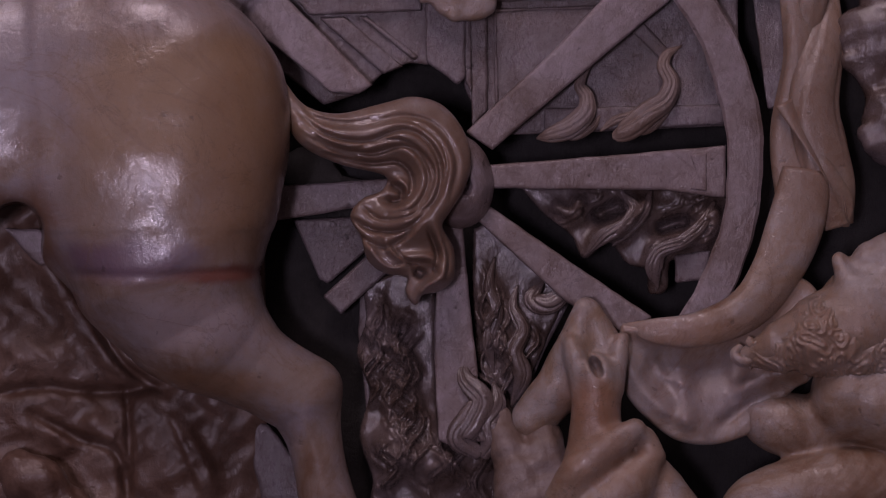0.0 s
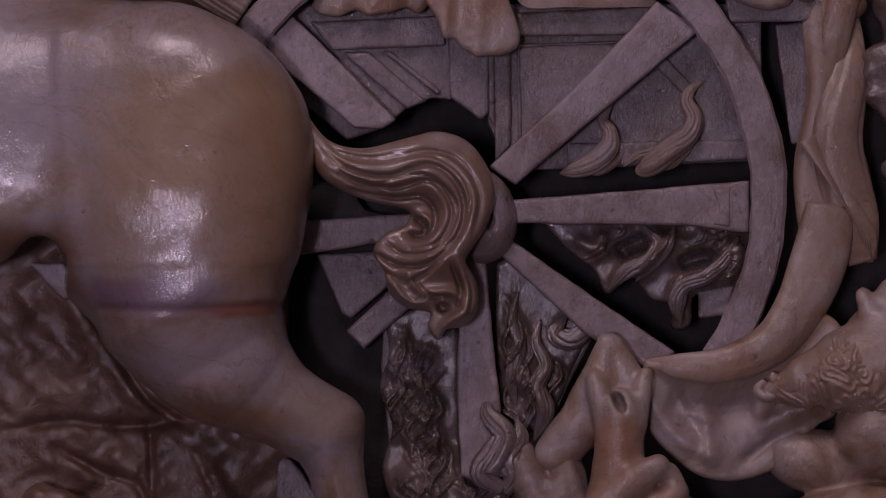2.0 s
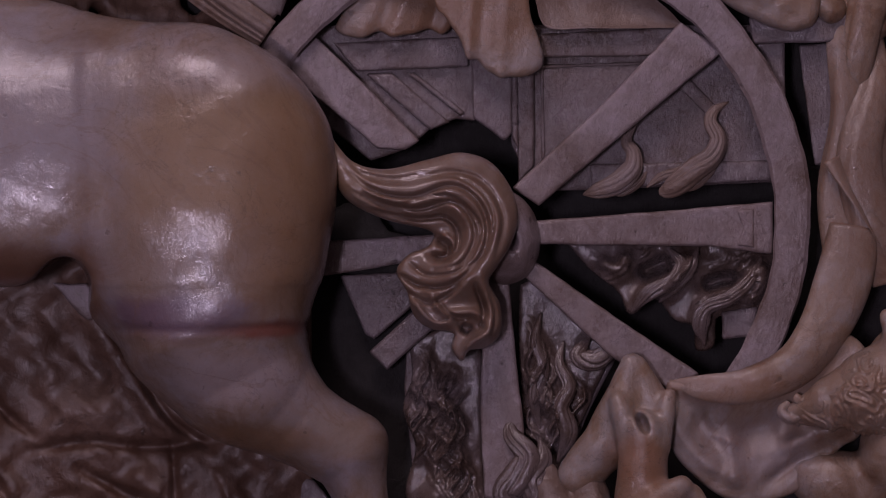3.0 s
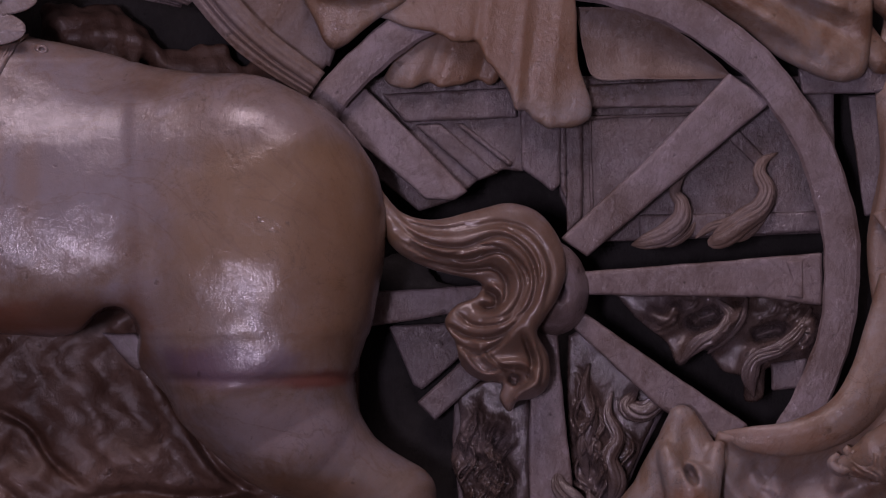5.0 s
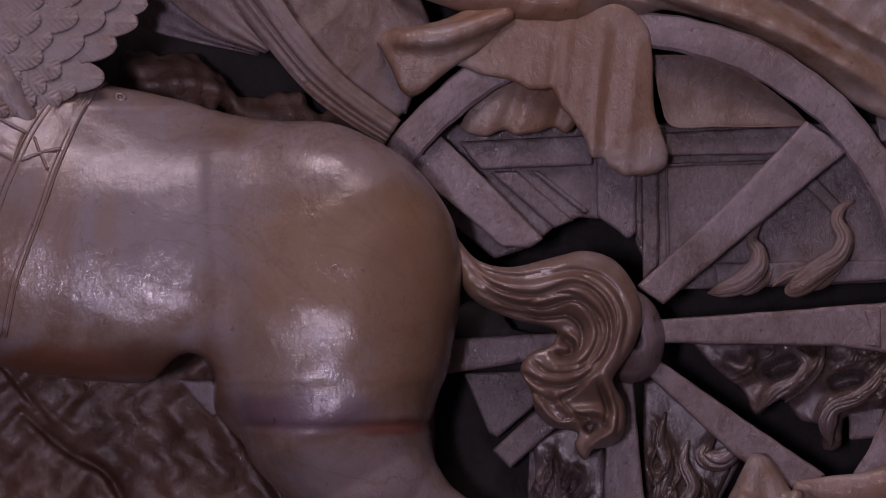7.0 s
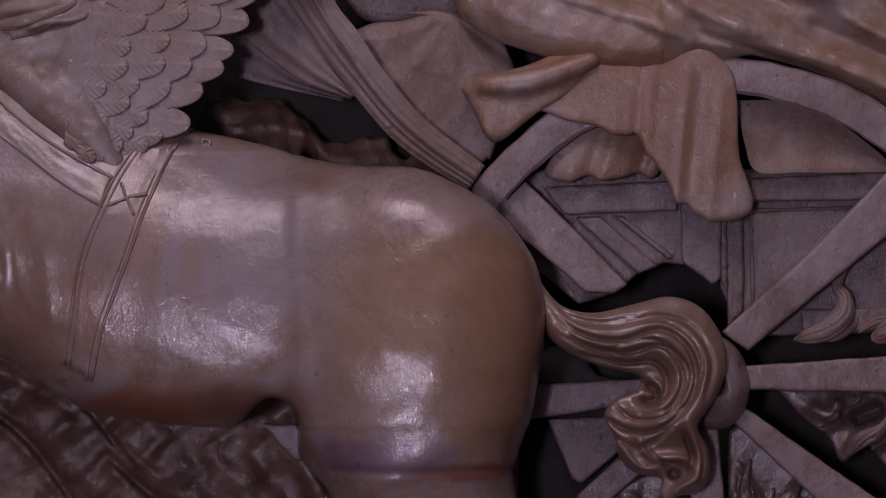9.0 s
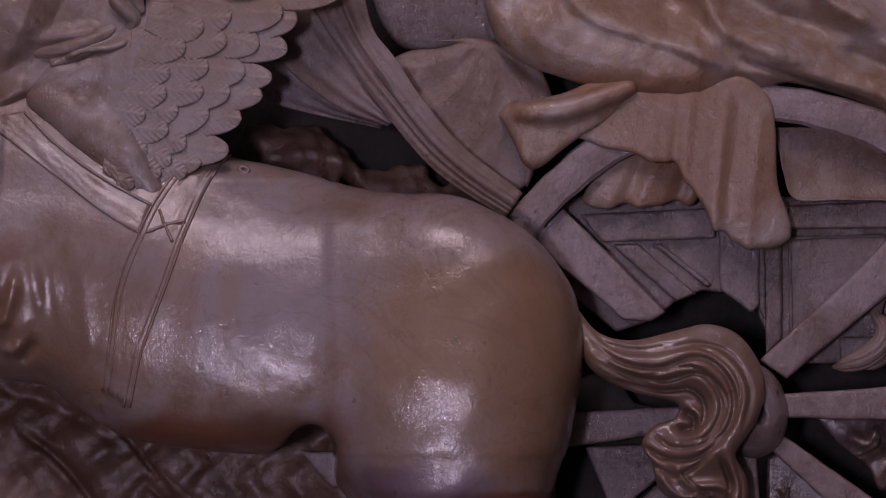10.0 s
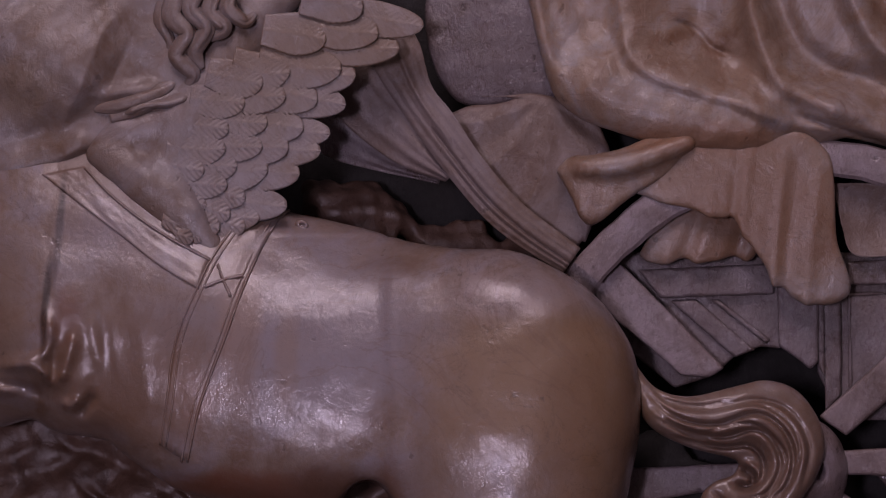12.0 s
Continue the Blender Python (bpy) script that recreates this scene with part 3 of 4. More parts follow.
for pts in ([(-42, 246), (-6, 232), (30, 224)], [(-18, 205), (-8, 232), (6, 262)]):
    link_mesh("stitch", *tube(on_horse(pts, 2, 3.0), 16, 8), M_HORSE, girth)
breast = empty("breast_strap", "smooth pale alabaster breast strap across the horse's shoulder", "strap")
link_mesh("band", *strap([(-266, 26), (-204, 86), (-123, 144), (-32, 193)], [(-345, 42), (-290, 84), (-204, 148), (-123, 209), (-52, 250)], 2), M_HORSE, breast)
link_mesh("edge", *tube(on_horse([(-266, 30), (-204, 90), (-123, 148), (-32, 197)], 5, 2.2), 40, 8), M_HORSE, breast)

hp = horse_height(134, 133)
v, f = solid([egg((134, 133, hp), (13, 9, 7), 15)], (112, 114, hp - 14), (156, 152, hp + 14), 2.2, 3, cuts=[egg((135, 133, hp + 8), (6, 4, 9), 15)], kc=3)
tagged(link_mesh("peg", v, f, M_HORSE), "small hollow alabaster peg set in the horse's back", "peg")

# ---- wheel ----
HUB = (1040.0, 525.0)
wheel = empty("wheel", "carved grey alabaster chariot wheel with tapering spokes", "wheel")


def rim_arc(a0, a1, r0, r1, w0, w1, n=150, bevel=5.0):
    prof = [(r0, w0), (r0, w1 - bevel), (r0 + bevel, w1)] + [(r0 + (r1 - r0) * x, w1 + 2.5 * math.sin(math.pi * x)) for x in (0.3, 0.5, 0.7)] + [(r1 - bevel, w1), (r1, w1 - bevel), (r1, w0)]
    k = len(prof)
    vs = []
    for i in range(n):
        a = radians(a0 + (a1 - a0) * i / (n - 1))
        squash = 1 - 0.03 * max(0.0, -math.cos(a))
        for r, w in prof:
            rr = r * squash + 1.6 * math.sin(7 * a + r) + 1.1 * math.sin(19 * a + 0.1 * r) + 0.7 * math.sin(53 * a)
            vs.append((HUB[0] + rr * math.cos(a), HUB[1] + rr * math.sin(a), w + 1.5 * math.sin(9 * a)))
    fs = [(i * k + j, i * k + j + 1, (i + 1) * k + j + 1, (i + 1) * k + j) for i in range(n - 1) for j in range(k - 1)]
    fs += [(i * k + k - 1, i * k, (i + 1) * k, (i + 1) * k + k - 1) for i in range(n - 1)]
    fs += [tuple(range(k))[::-1], tuple(range((n - 1) * k, n * k))]
    return vs, fs


link_mesh("rim", *rim_arc(-142, 36, 478, 543, -50, 14), M_WHEEL, wheel, False)
link_mesh("rim", *rim_arc(-178, -141, 480, 545, -54, -8, 40), M_WHEEL, wheel, False)


def rounded(outline, w0, w1, h=4.0, soft=8.0, rough=0.7, seed=0.0):
    """A carved slab with softly rounded edges."""
    o = np.asarray(outline, dtype=float)
    lo, hi = o.min(0) - 12, o.max(0) + 12
    mid = (lo + hi) / 2
    big = float(np.linalg.norm(hi - lo))
    ax = [np.arange(a, b + h, h, dtype=np.float32) for a, b in ((lo[0], hi[0]), (lo[1], hi[1]), (w0 - 8, w1 + 10))]
    U, V, W = np.meshgrid(*ax, indexing="ij")
    d = outline_poly(o, U, V)
    tilt = rough * (np.sin(U / 23 + seed) * np.sin(V / 19 + 2 * seed) + np.sin(U / 9 + V / 11 + seed) * 0.6)
    e = np.abs(W - (w0 + w1) / 2) - (w1 - w0) / 2 + tilt
    F = -smin(-(d + tilt * np.ones_like(W)), -e, soft)
    return nets(F, np.array([lo[0], lo[1], w0 - 8.0]), h)


def outline_poly(o, U, V):
    x, y = U[:, :, 0], V[:, :, 0]
    best, inside = np.full(x.shape, 1e9, dtype=np.float32), np.zeros(x.shape, dtype=bool)
    for a, b in zip(o, np.roll(o, -1, 0)):
        d = b - a
        t = np.clip(((x - a[0]) * d[0] + (y - a[1]) * d[1]) / max(float(d @ d), 1e-6), 0, 1)
        best = np.minimum(best, (x - a[0] - t * d[0]) ** 2 + (y - a[1] - t * d[1]) ** 2)
        if a[1] != b[1]:
            inside ^= ((a[1] > y) != (b[1] > y)) & (x < d[0] * (y - a[1]) / (b[1] - a[1]) + a[0])
    return (np.where(inside, -1, 1) * np.sqrt(best))[:, :, None]


SPOKES = [
    [(1080, 527), (1300, 511), (1516, 493), (1516, 588), (1480, 583), (1400, 573), (1080, 568)],
    [(1050, 468), (1200, 330), (1350, 175), (1428, 225), (1240, 380), (1098, 500)],
    [(1080, 590), (1240, 702), (1385, 800), (1345, 838), (1226, 769), (1060, 615)],
    [(1000, 620), (1044, 620), (1056, 760), (1072, 900), (1060, 1000), (1030, 1030), (1000, 1018), (993, 860)],
    [(985, 585), (1015, 625), (828, 790), (796, 758)],
    [(700, 562), (1000, 545), (1000, 590), (865, 600), (700, 626)],
    [(704, 200), (780, 275), (888, 385), (862, 400), (812, 398), (760, 352), (700, 305), (650, 246)],
]
# Spoke 4 lies in shadow: the darker panel stone paints that shade on it.
for i, o in enumerate(SPOKES):
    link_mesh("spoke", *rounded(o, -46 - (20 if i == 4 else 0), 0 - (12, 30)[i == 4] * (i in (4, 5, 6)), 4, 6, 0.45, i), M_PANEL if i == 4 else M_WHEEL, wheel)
link_mesh("spoke_foot", *rounded([(1450, 508), (1482, 505), (1482, 575), (1450, 572), (1462, 540)], -20, 3, 3, 4, 0.3, 2), M_WHEEL, wheel)
v, f = solid([egg((1036, 556, 0), (64, 84, 70), -8), chain((1062, 530, 42, 14), (1074, 560, 40, 13), (1056, 592, 42, 13), (1030, 585, 50, 12))], (940, 440, -60), (1140, 670, 110), 4.5, 9,
             cuts=[egg((1048, 560, 66), (13, 20, 26), -20)], kc=8, rough=0.8)
link_mesh("hub", v, f, M_WHEEL, wheel)
v, f = solid([egg((1554, 548, 8), (11, 11, 7))], (1535, 530, -6), (1573, 567, 22), 2.5, 3, cuts=[egg((1554, 548, 16), (5, 5, 6))], kc=3)
link_mesh("rivet", v, f, M_WHEEL, wheel)

# ---- chariot body behind the wheel ----
chariot = empty("chariot", "dusty grey alabaster chariot side with framed boards", "chariot")
BOARDS = [
    ("board", [(672, 180), (985, 180), (985, 350), (950, 346), (905, 364), (872, 396), (800, 420), (690, 330)], -120, -62),
    ("board", [(1048, 180), (1535, 180), (1540, 458), (1300, 468), (1062, 476), (1068, 430), (1048, 390)], -120, -62),
    ("board", [(745, 622), (880, 615), (880, 672), (806, 736), (790, 728)], -120, -64),
    ("post", [(978, 225), (1052, 232), (1050, 372), (1036, 386), (1006, 362), (982, 346)], -110, -34),
    ("post", [(1058, 240), (1090, 240), (1090, 430), (1062, 460)], -100, -48),
    ("board", [(866, 690), (992, 660), (996, 1010), (930, 1040), (872, 960), (858, 820)], -130, -72),
    ("board", [(1064, 640), (1120, 640), (1236, 770), (1190, 860), (1150, 960), (1080, 980)], -130, -72),
    ("rail", [(735, 212), (972, 200), (974, 254), (775, 262)], -100, -44),
    ("rail", [(1100, 196), (1370, 182), (1330, 234), (1102, 238)], -100, -42),
    ("rail", [(1190, 426), (1514, 420), (1514, 456), (1300, 466), (1190, 470)], -100, -46),
    ("rail", [(1470, 166), (1690, 158), (1690, 208), (1480, 214)], -90, -34),
    ("board", [(1560, 216), (1640, 210), (1660, 420), (1590, 430)], -120, -70),
    ("brace", [(788, 264), (838, 264), (940, 352), (905, 366)], -100, -52),
    ("brace", [(862, 264), (878, 264), (968, 334), (960, 342)], -90, -54),
    ("brace", [(1340, 285), (1362, 270), (1420, 330), (1402, 345)], -90, -52),
    ("moulding", [(1100, 250), (1300, 244), (1300, 250), (1106, 257), (1110, 420), (1102, 420)], -80, -57),
    ("moulding", [(1040, 220), (1060, 220), (1062, 400), (1050, 380)], -90, -42),
]
for i, (name, o, w0, w1) in enumerate(BOARDS):
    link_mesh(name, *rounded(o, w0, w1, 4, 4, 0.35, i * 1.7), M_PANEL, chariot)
link_mesh("side_shield", *sheet([(1076, 58, -18), (1160, 62, -16), (1250, 96, -14), (1320, 146, -14), (1352, 178, -16)], [(1090, 130, -24), (1112, 184, -18), (1190, 186, -14), (1280, 186, -14), (1356, 184, -16)],
                                lambda s, t: -20 * np.sin(np.pi * t) ** 0.8 * np.sin(np.pi * np.clip(s, 0.02, 0.98)) ** 0.7 + 5 * np.exp(-((s - 0.35 - 0.2 * t) / 0.06) ** 2) * np.sin(np.pi * t), 60, 30, 26), M_RIBBON, chariot)


# ---- flames under and on the chariot ----
def flames(name, paths, label, base=None, flat=0.75, mat=None):
    e = empty(name, label, "flame", "carved flames")
    if base:
        link_mesh("base", *base, mat or M_FLAME, e)
    for i, p in enumerate(paths):
        link_mesh("tongue", *lock([(*p[0][:3], 1.5)] + p[1:], 6 + i % 3, 0.4, 0.7 - 1.4 * (i % 2), flat, 48, 64, i), mat or M_FLAME, e)
    return e


def strands(seed, count, box, length, sway, rise, lie=0.0):
    """Wavy tongues, each with two grooves: up the relief, or leaning to the side by lie."""
    rg, out = random.Random(seed), []
    for _ in range(count):
        u, v0, a = rg.uniform(box[0], box[2]), rg.uniform(box[1], box[3]), rg.uniform(0, 6.3)
        L, sw, up = length * rg.uniform(0.6, 1.2), sway * rg.uniform(0.7, 1.3), rise * rg.uniform(0.6, 1.3)
        line = [(u + sw * math.sin(a + 1.25 * k) + lie * L * k / 6, v0 - (1 - abs(lie) * 0.6) * L * k / 6 + 0.5 * sw * math.cos(a + 1.25 * k) * abs(lie)) for k in range(7)]
        out.append((line, up, 9 * rg.uniform(0.7, 1.3), 12 * rg.uniform(0.7, 1.3)))
        for off in (-6, 5):
            out.append(([(p + off, q + 0.4 * off) for p, q in line], -0.55 * up, 3.2, 3.2))
    return out


flames("flame", [[(1176, 480, -44, 2), (1200, 474, -36, 13), (1236, 460, -30, 19), (1264, 434, -28, 19), (1266, 406, -30, 14), (1254, 386, -34, 10), (1262, 362, -40, 7), (1280, 342, -48, 1)],
                 [(1216, 474, -42, 4), (1246, 474, -36, 10), (1276, 458, -40, 8), (1290, 440, -46, 2)]], "small curling alabaster flame on the chariot board", None, 0.75, M_RIBBON)
flames("flame", [[(1320, 462, -46, 3), (1322, 474, -36, 12), (1344, 462, -30, 20), (1376, 436, -26, 22), (1406, 414, -26, 20), (1418, 382, -28, 16), (1404, 352, -32, 12), (1412, 330, -38, 8), (1436, 316, -48, 1)],
                 [(1290, 468, -46, 3), (1318, 448, -42, 9), (1350, 440, -38, 10), (1380, 418, -40, 3)], [(1346, 474, -42, 6), (1376, 462, -36, 12), (1404, 440, -38, 6), (1420, 424, -44, 1)]], "forked curling alabaster flame on the chariot board", None, 0.75, M_RIBBON)
clump = [([(1394, 746), (1386, 706), (1402, 672), (1450, 660), (1476, 630), (1494, 596)], 36, 13, 16), ([(1392, 742), (1382, 700), (1400, 664), (1446, 652)], -14, 3.5, 3.5), ([(1402, 738), (1394, 704), (1410, 682), (1456, 668)], -14, 3.5, 3.5), ([(1390, 646), (1420, 634), (1452, 630)], -60, 12, 12),
         ([(1276, 622), (1310, 606), (1332, 598)], -60, 14, 12), ([(1330, 582), (1350, 604), (1336, 632), (1296, 650), (1266, 684)], 34, 13, 16), ([(1338, 590), (1342, 612), (1322, 634), (1286, 652)], -14, 3.5, 3.5), ([(1378, 578), (1366, 606), (1340, 640), (1310, 668)], 26, 11, 14), ([(1200, 596), (1240, 612), (1256, 580)], 22, 12, 14),
         ([(1482, 590), (1462, 610), (1450, 622)], 18, 6, 8), ([(1500, 600), (1496, 640), (1470, 680)], 24, 10, 12)]
flames("flame", [[(1394, 750, -30, 8), (1386, 712, -20, 15), (1398, 682, -16, 14), (1440, 664, -16, 14), (1472, 636, -20, 11), (1496, 592, -30, 3)],
                 [(1262, 690, -40, 6), (1294, 656, -26, 14), (1336, 634, -20, 14), (1352, 604, -22, 12), (1330, 578, -32, 4)], [(1312, 672, -40, 4), (1344, 642, -26, 11), (1368, 608, -24, 11), (1382, 574, -36, 3)]], "dense clump of brown alabaster flames behind the wheel",
       drape([(1150, 566), (1330, 566), (1500, 570), (1516, 612), (1494, 690), (1470, 690), (1420, 696), (1412, 712), (1408, 750), (1380, 756), (1374, 714), (1340, 702), (1306, 664), (1262, 692), (1240, 652), (1190, 612)], -52,
             clump + strands(4, 9, (1190, 600, 1470, 680), 80, 9, 15, 0.7), 3.4, 10, 40, 2.0, 2.0))
link_mesh("board", *rounded([(1424, 690), (1490, 680), (1478, 735), (1424, 740)], -80, -40, 4, 4, 1.0, 5), M_PANEL, chariot)
v, f = drape([(868, 735), (900, 726), (985, 716), (996, 900), (1004, 1010), (1060, 1000), (1150, 1000), (1190, 1060), (1160, 1155), (905, 1155), (884, 1080), (862, 1005), (880, 930), (858, 860), (874, 800)], -58,
             strands(7, 15, (876, 880, 985, 1010), 125, 13, 25) + strands(9, 12, (900, 1060, 1150, 1150), 120, 15, 28) + [([(880, 1000), (930, 1040), (1010, 1060), (1100, 1050)], 34, 26, 30)], 3.6, 12, 50, 2.2, 4.0)
rv, rf = drape([(1066, 640), (1112, 636), (1216, 748), (1192, 840), (1154, 930), (1142, 1000), (1084, 1004), (1074, 900), (1064, 760)], -60,
               strands(12, 12, (1082, 760, 1170, 990), 120, 12, 24), 3.6, 10, 40, 2.0, 6.0)
low = [
    [(1190, 730, -40, 6), (1170, 765, -24, 16), (1200, 775, -16, 20), (1232, 745, -20, 14), (1225, 715, -30, 5)],
    [(1052, 870, -10, 6), (1048, 905, 4, 15), (1078, 945, 14, 24), (1060, 985, 18, 28), (1040, 1015, 18, 24), (1075, 1045, 12, 12)],
    [(1100, 915, -4, 6), (1105, 950, 8, 18), (1085, 985, 16, 24), (1095, 1020, 16, 22), (1080, 1050, 10, 10)],
]
flames("flame", low, "tangled dark alabaster flames rising under the wheel hub", (v, f), 0.55)
flames("flame", [[(1130, 960, -46, 8), (1150, 906, -34, 17), (1136, 860, -30, 17), (1152, 820, -32, 14), (1134, 780, -40, 9), (1142, 740, -52, 2)], [(1100, 900, -50, 6), (1090, 840, -42, 13), (1106, 790, -40, 13), (1092, 740, -44, 10), (1102, 690, -54, 2)]], "thin dark alabaster flames between two wheel spokes", (rv, rf))
v, f = solid([chain((1110, 980, 0, 22), (1130, 1040, 14, 34), (1160, 1120, 20, 60)), chain((1180, 960, 0, 26), (1190, 1060, 10, 44), (1220, 1140, 10, 60))], (1070, 930, -60), (1300, 1160, 90), 5, 14, rough=5, seed=6)
tagged(link_mesh("cloth_fold", v, f, M_RIBBON), "crumpled cream alabaster cloth among the flames", "cloth")

# ---- rock ground and tree stump under the horse ----
ROCK_LINES = [
    ([(-40, 690), (40, 760), (110, 800), (150, 860), (210, 910)], -34, 7, 9), ([(290, 690), (345, 770), (400, 840), (470, 910)], 16, 14, 24), ([(326, 690), (380, 770), (440, 870), (520, 930)], -30, 9, 8),
    ([(200, 930), (300, 915), (400, 925), (520, 915)], -30, 9, 10), ([(280, 960), (360, 1005), (430, 1035), (446, 1130)], -26, 8, 9), ([(448, 920), (452, 1010), (450, 1120)], -20, 7, 7),
    ([(520, 960), (545, 1010), (590, 1120)], 20, 8, 26), ([(380, 960), (410, 1000), (430, 1010)], 18, 20, 26), ([(560, 1000), (580, 1040), (600, 1090)], 16, 10, 14),
    ([(-260, 610), (-200, 650), (-138, 720), (-90, 790)], -26, 7, 9), ([(-90, 590), (-40, 650), (22, 730)], -20, 7, 7), ([(-80, 610), (-10, 680), (60, 740)], 14, 20, 10), ([(120, 640), (170, 700), (250, 760)], 16, 26, 30),
    ([(-330, 520), (-200, 560), (-60, 640)], -16, 12, 16), ([(60, 900), (120, 960), (180, 1060)], -24, 8, 9), ([(-10, 830), (80, 880), (160, 900)], 16, 22, 22), ([(200, 800), (280, 850), (360, 870)], 18, 30, 30), ([(230, 1000), (300, 990), (360, 1040)], 14, 16, 20),
]


def rock_domes(x, y):
    """Rounded blocks, lower towards the tail and under the belly."""
    a, b = x + 30 * np.sin(y / 90), y + 26 * np.sin(x / 110)
    h = 13 * np.sin(a / 62 + 0.8 * np.sin(b / 47)) * np.sin(b / 51 + 0.9 * np.sin(a / 58)) + 5 * np.sin(a / 21 + b / 34) * np.sin(b / 19) + 2 * np.sin(a / 9 + 1.4 * np.sin(b / 11))
    return h - 0.25 * np.maximum(0, x - 600) - 0.10 * np.maximum(0, 640 - y)


tagged(link_mesh("rock_ground", *drape([(-470, 440), (690, 440), (690, 1150), (-470, 1150)], -22, ROCK_LINES, 5, 8, 60, 1.5, 2.0, rock_domes, 0.65), M_ROCK), "dark brown stained alabaster rock with rounded blocks and cracks", "rock")
v, f = solid([egg((292, 1080, 14), (60, 44, 44), 30), egg((254, 1070, 16), (30, 40, 40), 0), egg((330, 1124, 6), (70, 40, 44), 20)], (200, 1000, -50), (430, 1180, 80), 5, 14, rough=4, seed=2)
tagged(link_mesh("boulder", v, f, M_ROCK), "small rounded brown alabaster knob on the rock", "rock")
tagged(link_mesh("stone_chip", *rounded([(240, 634), (300, 636), (336, 690), (302, 700), (284, 690)], -60, 6, 4, 6, 1.4, 2), M_WHEEL), "angular grey alabaster stone wedged under the flank", "stone")
link_mesh("plank", *rounded([(664, 975), (700, 985), (745, 1050), (760, 1150), (690, 1150), (672, 1060)], -100, -40, 5, 6, 1.0, 3), M_PANEL)
tagged(bpy.data.objects["plank"], "plain grey alabaster upright plank behind the hoof", "plank")
# Fills the hollow behind the horse, its shade painted in as near-black.
tagged(link_mesh("back_rock", *solid([egg((760, 900, -150), (200, 400, 60)), egg((300, 700, -140), (700, 300, 70), 30)], (-450, 300, -215), (1000, 1200, -60), 14, 20, rough=6), M_BACK), "stone behind the horse, coloured near-black for the hollow's shade", "rock")

# ---- fallen man with cloak ----
man = Shape()
v, f = solid([
    # head, nose, brow, beard
    egg((1800, 800, 40), (130, 110, 95), -20), ("with", chain((1722, 700, 70, 14), (1736, 740, 82, 20), (1752, 772, 84, 24)), 14.0), chain((1780, 700, 60, 34), (1850, 690, 60, 60)),
    chain((1760, 830, 60, 80), (1690, 825, 62, 64), (1620, 850, 56, 42), (1560, 872, 44, 20), flat=1.1),
    # neck and chest
    chain((1760, 940, 20, 90), (1860, 950, 20, 120)), ("with", egg((1720, 1120, 20), (210, 80, 80), -6), 10.0), ("with", egg((1650, 1000, -10), (110, 60, 60), 10), 20.0),
    # raised arm and hand
    ("with", chain((1275, 1130, 40, 70), (1282, 1030, 62, 52), (1284, 960, 72, 44), (1286, 905, 74, 40)), 14.0),
    ("with", chain((1262, 930, 74, 24), (1246, 870, 76, 20), (1240, 850, 70, 15)), 8.0), ("with", chain((1312, 925, 74, 22), (1324, 870, 72, 18), (1330, 838, 64, 13)), 8.0),
    # cuff of the sleeve
    ("with", chain((1230, 1130, 70, 40), (1256, 1070, 92, 36), (1306, 1032, 104, 32), (1352, 1004, 98, 24), (1372, 1022, 84, 16)), 12.0), ("with", chain((1376, 1010, 84, 14), (1388, 1052, 86, 22), (1350, 1100, 84, 40), (1290, 1150, 80, 50)), 10.0),
    ("with", egg((1322, 1090, 56), (80, 66, 50)), 20.0),
    ("with", chain((1396, 1080, 56, 28), (1430, 1150, 50, 46)), 10.0),
    ("with", chain((1262, 782, 40, 18), (1250, 850, 34, 40), (1220, 920, 14, 46), (1170, 980, 0, 40)), 14.0), ("with", chain((1275, 790, 40, 20), (1300, 850, 36, 34)), 12.0),
], (1100, 640, -110), (1910, 1160, 190), 5, 22, rough=1.6, cuts=[egg((1282, 886, 110), (11, 24, 60), -25)], kc=8)
man.add(v, f)
# cloak: the band that swings round, its folds, and the shell of cloth below the arm
for p, r in (([(1662, 540, -6, 46), (1642, 640, 12, 50), (1606, 722, 24, 46), (1550, 788, 32, 42), (1470, 820, 38, 33), (1390, 824, 36, 22), (1338, 816, 20, 6)], 3),
             ([(1704, 190, -70, 6), (1692, 300, -40, 36), (1672, 430, -20, 50), (1700, 560, -10, 46), (1722, 640, -16, 26)], 4), ([(1634, 60, -70, 6), (1640, 180, -50, 30), (1650, 330, -40, 36), (1632, 470, -30, 38), (1650, 600, -10, 40)], 4),
             ([(1664, 330, -40, 6), (1668, 230, -34, 30), (1690, 130, -40, 40), (1720, 20, -50, 40)], 4), ([(1640, 460, -20, 12), (1690, 520, 6, 18), (1730, 590, 0, 16), (1734, 640, -10, 6)], 2)):
    man.add(*lock(p, r, 0.09, 0.5, 0.55, 70, 56))
man.add(*drape([(1330, 812), (1400, 818), (1490, 806), (1570, 770), (1640, 730), (1690, 780), (1676, 900), (1640, 930), (1610, 960), (1570, 1004), (1500, 1028), (1430, 1020), (1370, 975), (1336, 930), (1322, 870)], 22, [
    ([(1340, 820), (1430, 838), (1530, 812), (1620, 750)], 24, 16, 20), ([(1370, 870), (1450, 900), (1560, 880)], -26, 40, 34), ([(1330, 840), (1350, 900), (1400, 960), (1470, 1000)], 12, 16, 16),
    ([(1420, 860), (1440, 930), (1450, 1010)], 10, 12, 18), ([(1520, 940), (1570, 920), (1640, 900)], 16, 14, 18), ([(1500, 1000), (1560, 960), (1620, 930)], -12, 10, 10), ([(1560, 880), (1600, 900), (1660, 900)], 12, 12, 14),
    ([(1380, 850), (1400, 900), (1460, 930)], 9, 7, 12), ([(1530, 840), (1540, 900), (1530, 960)], -8, 14, 10)], 5, 12, 50, 2.0, 4.0))
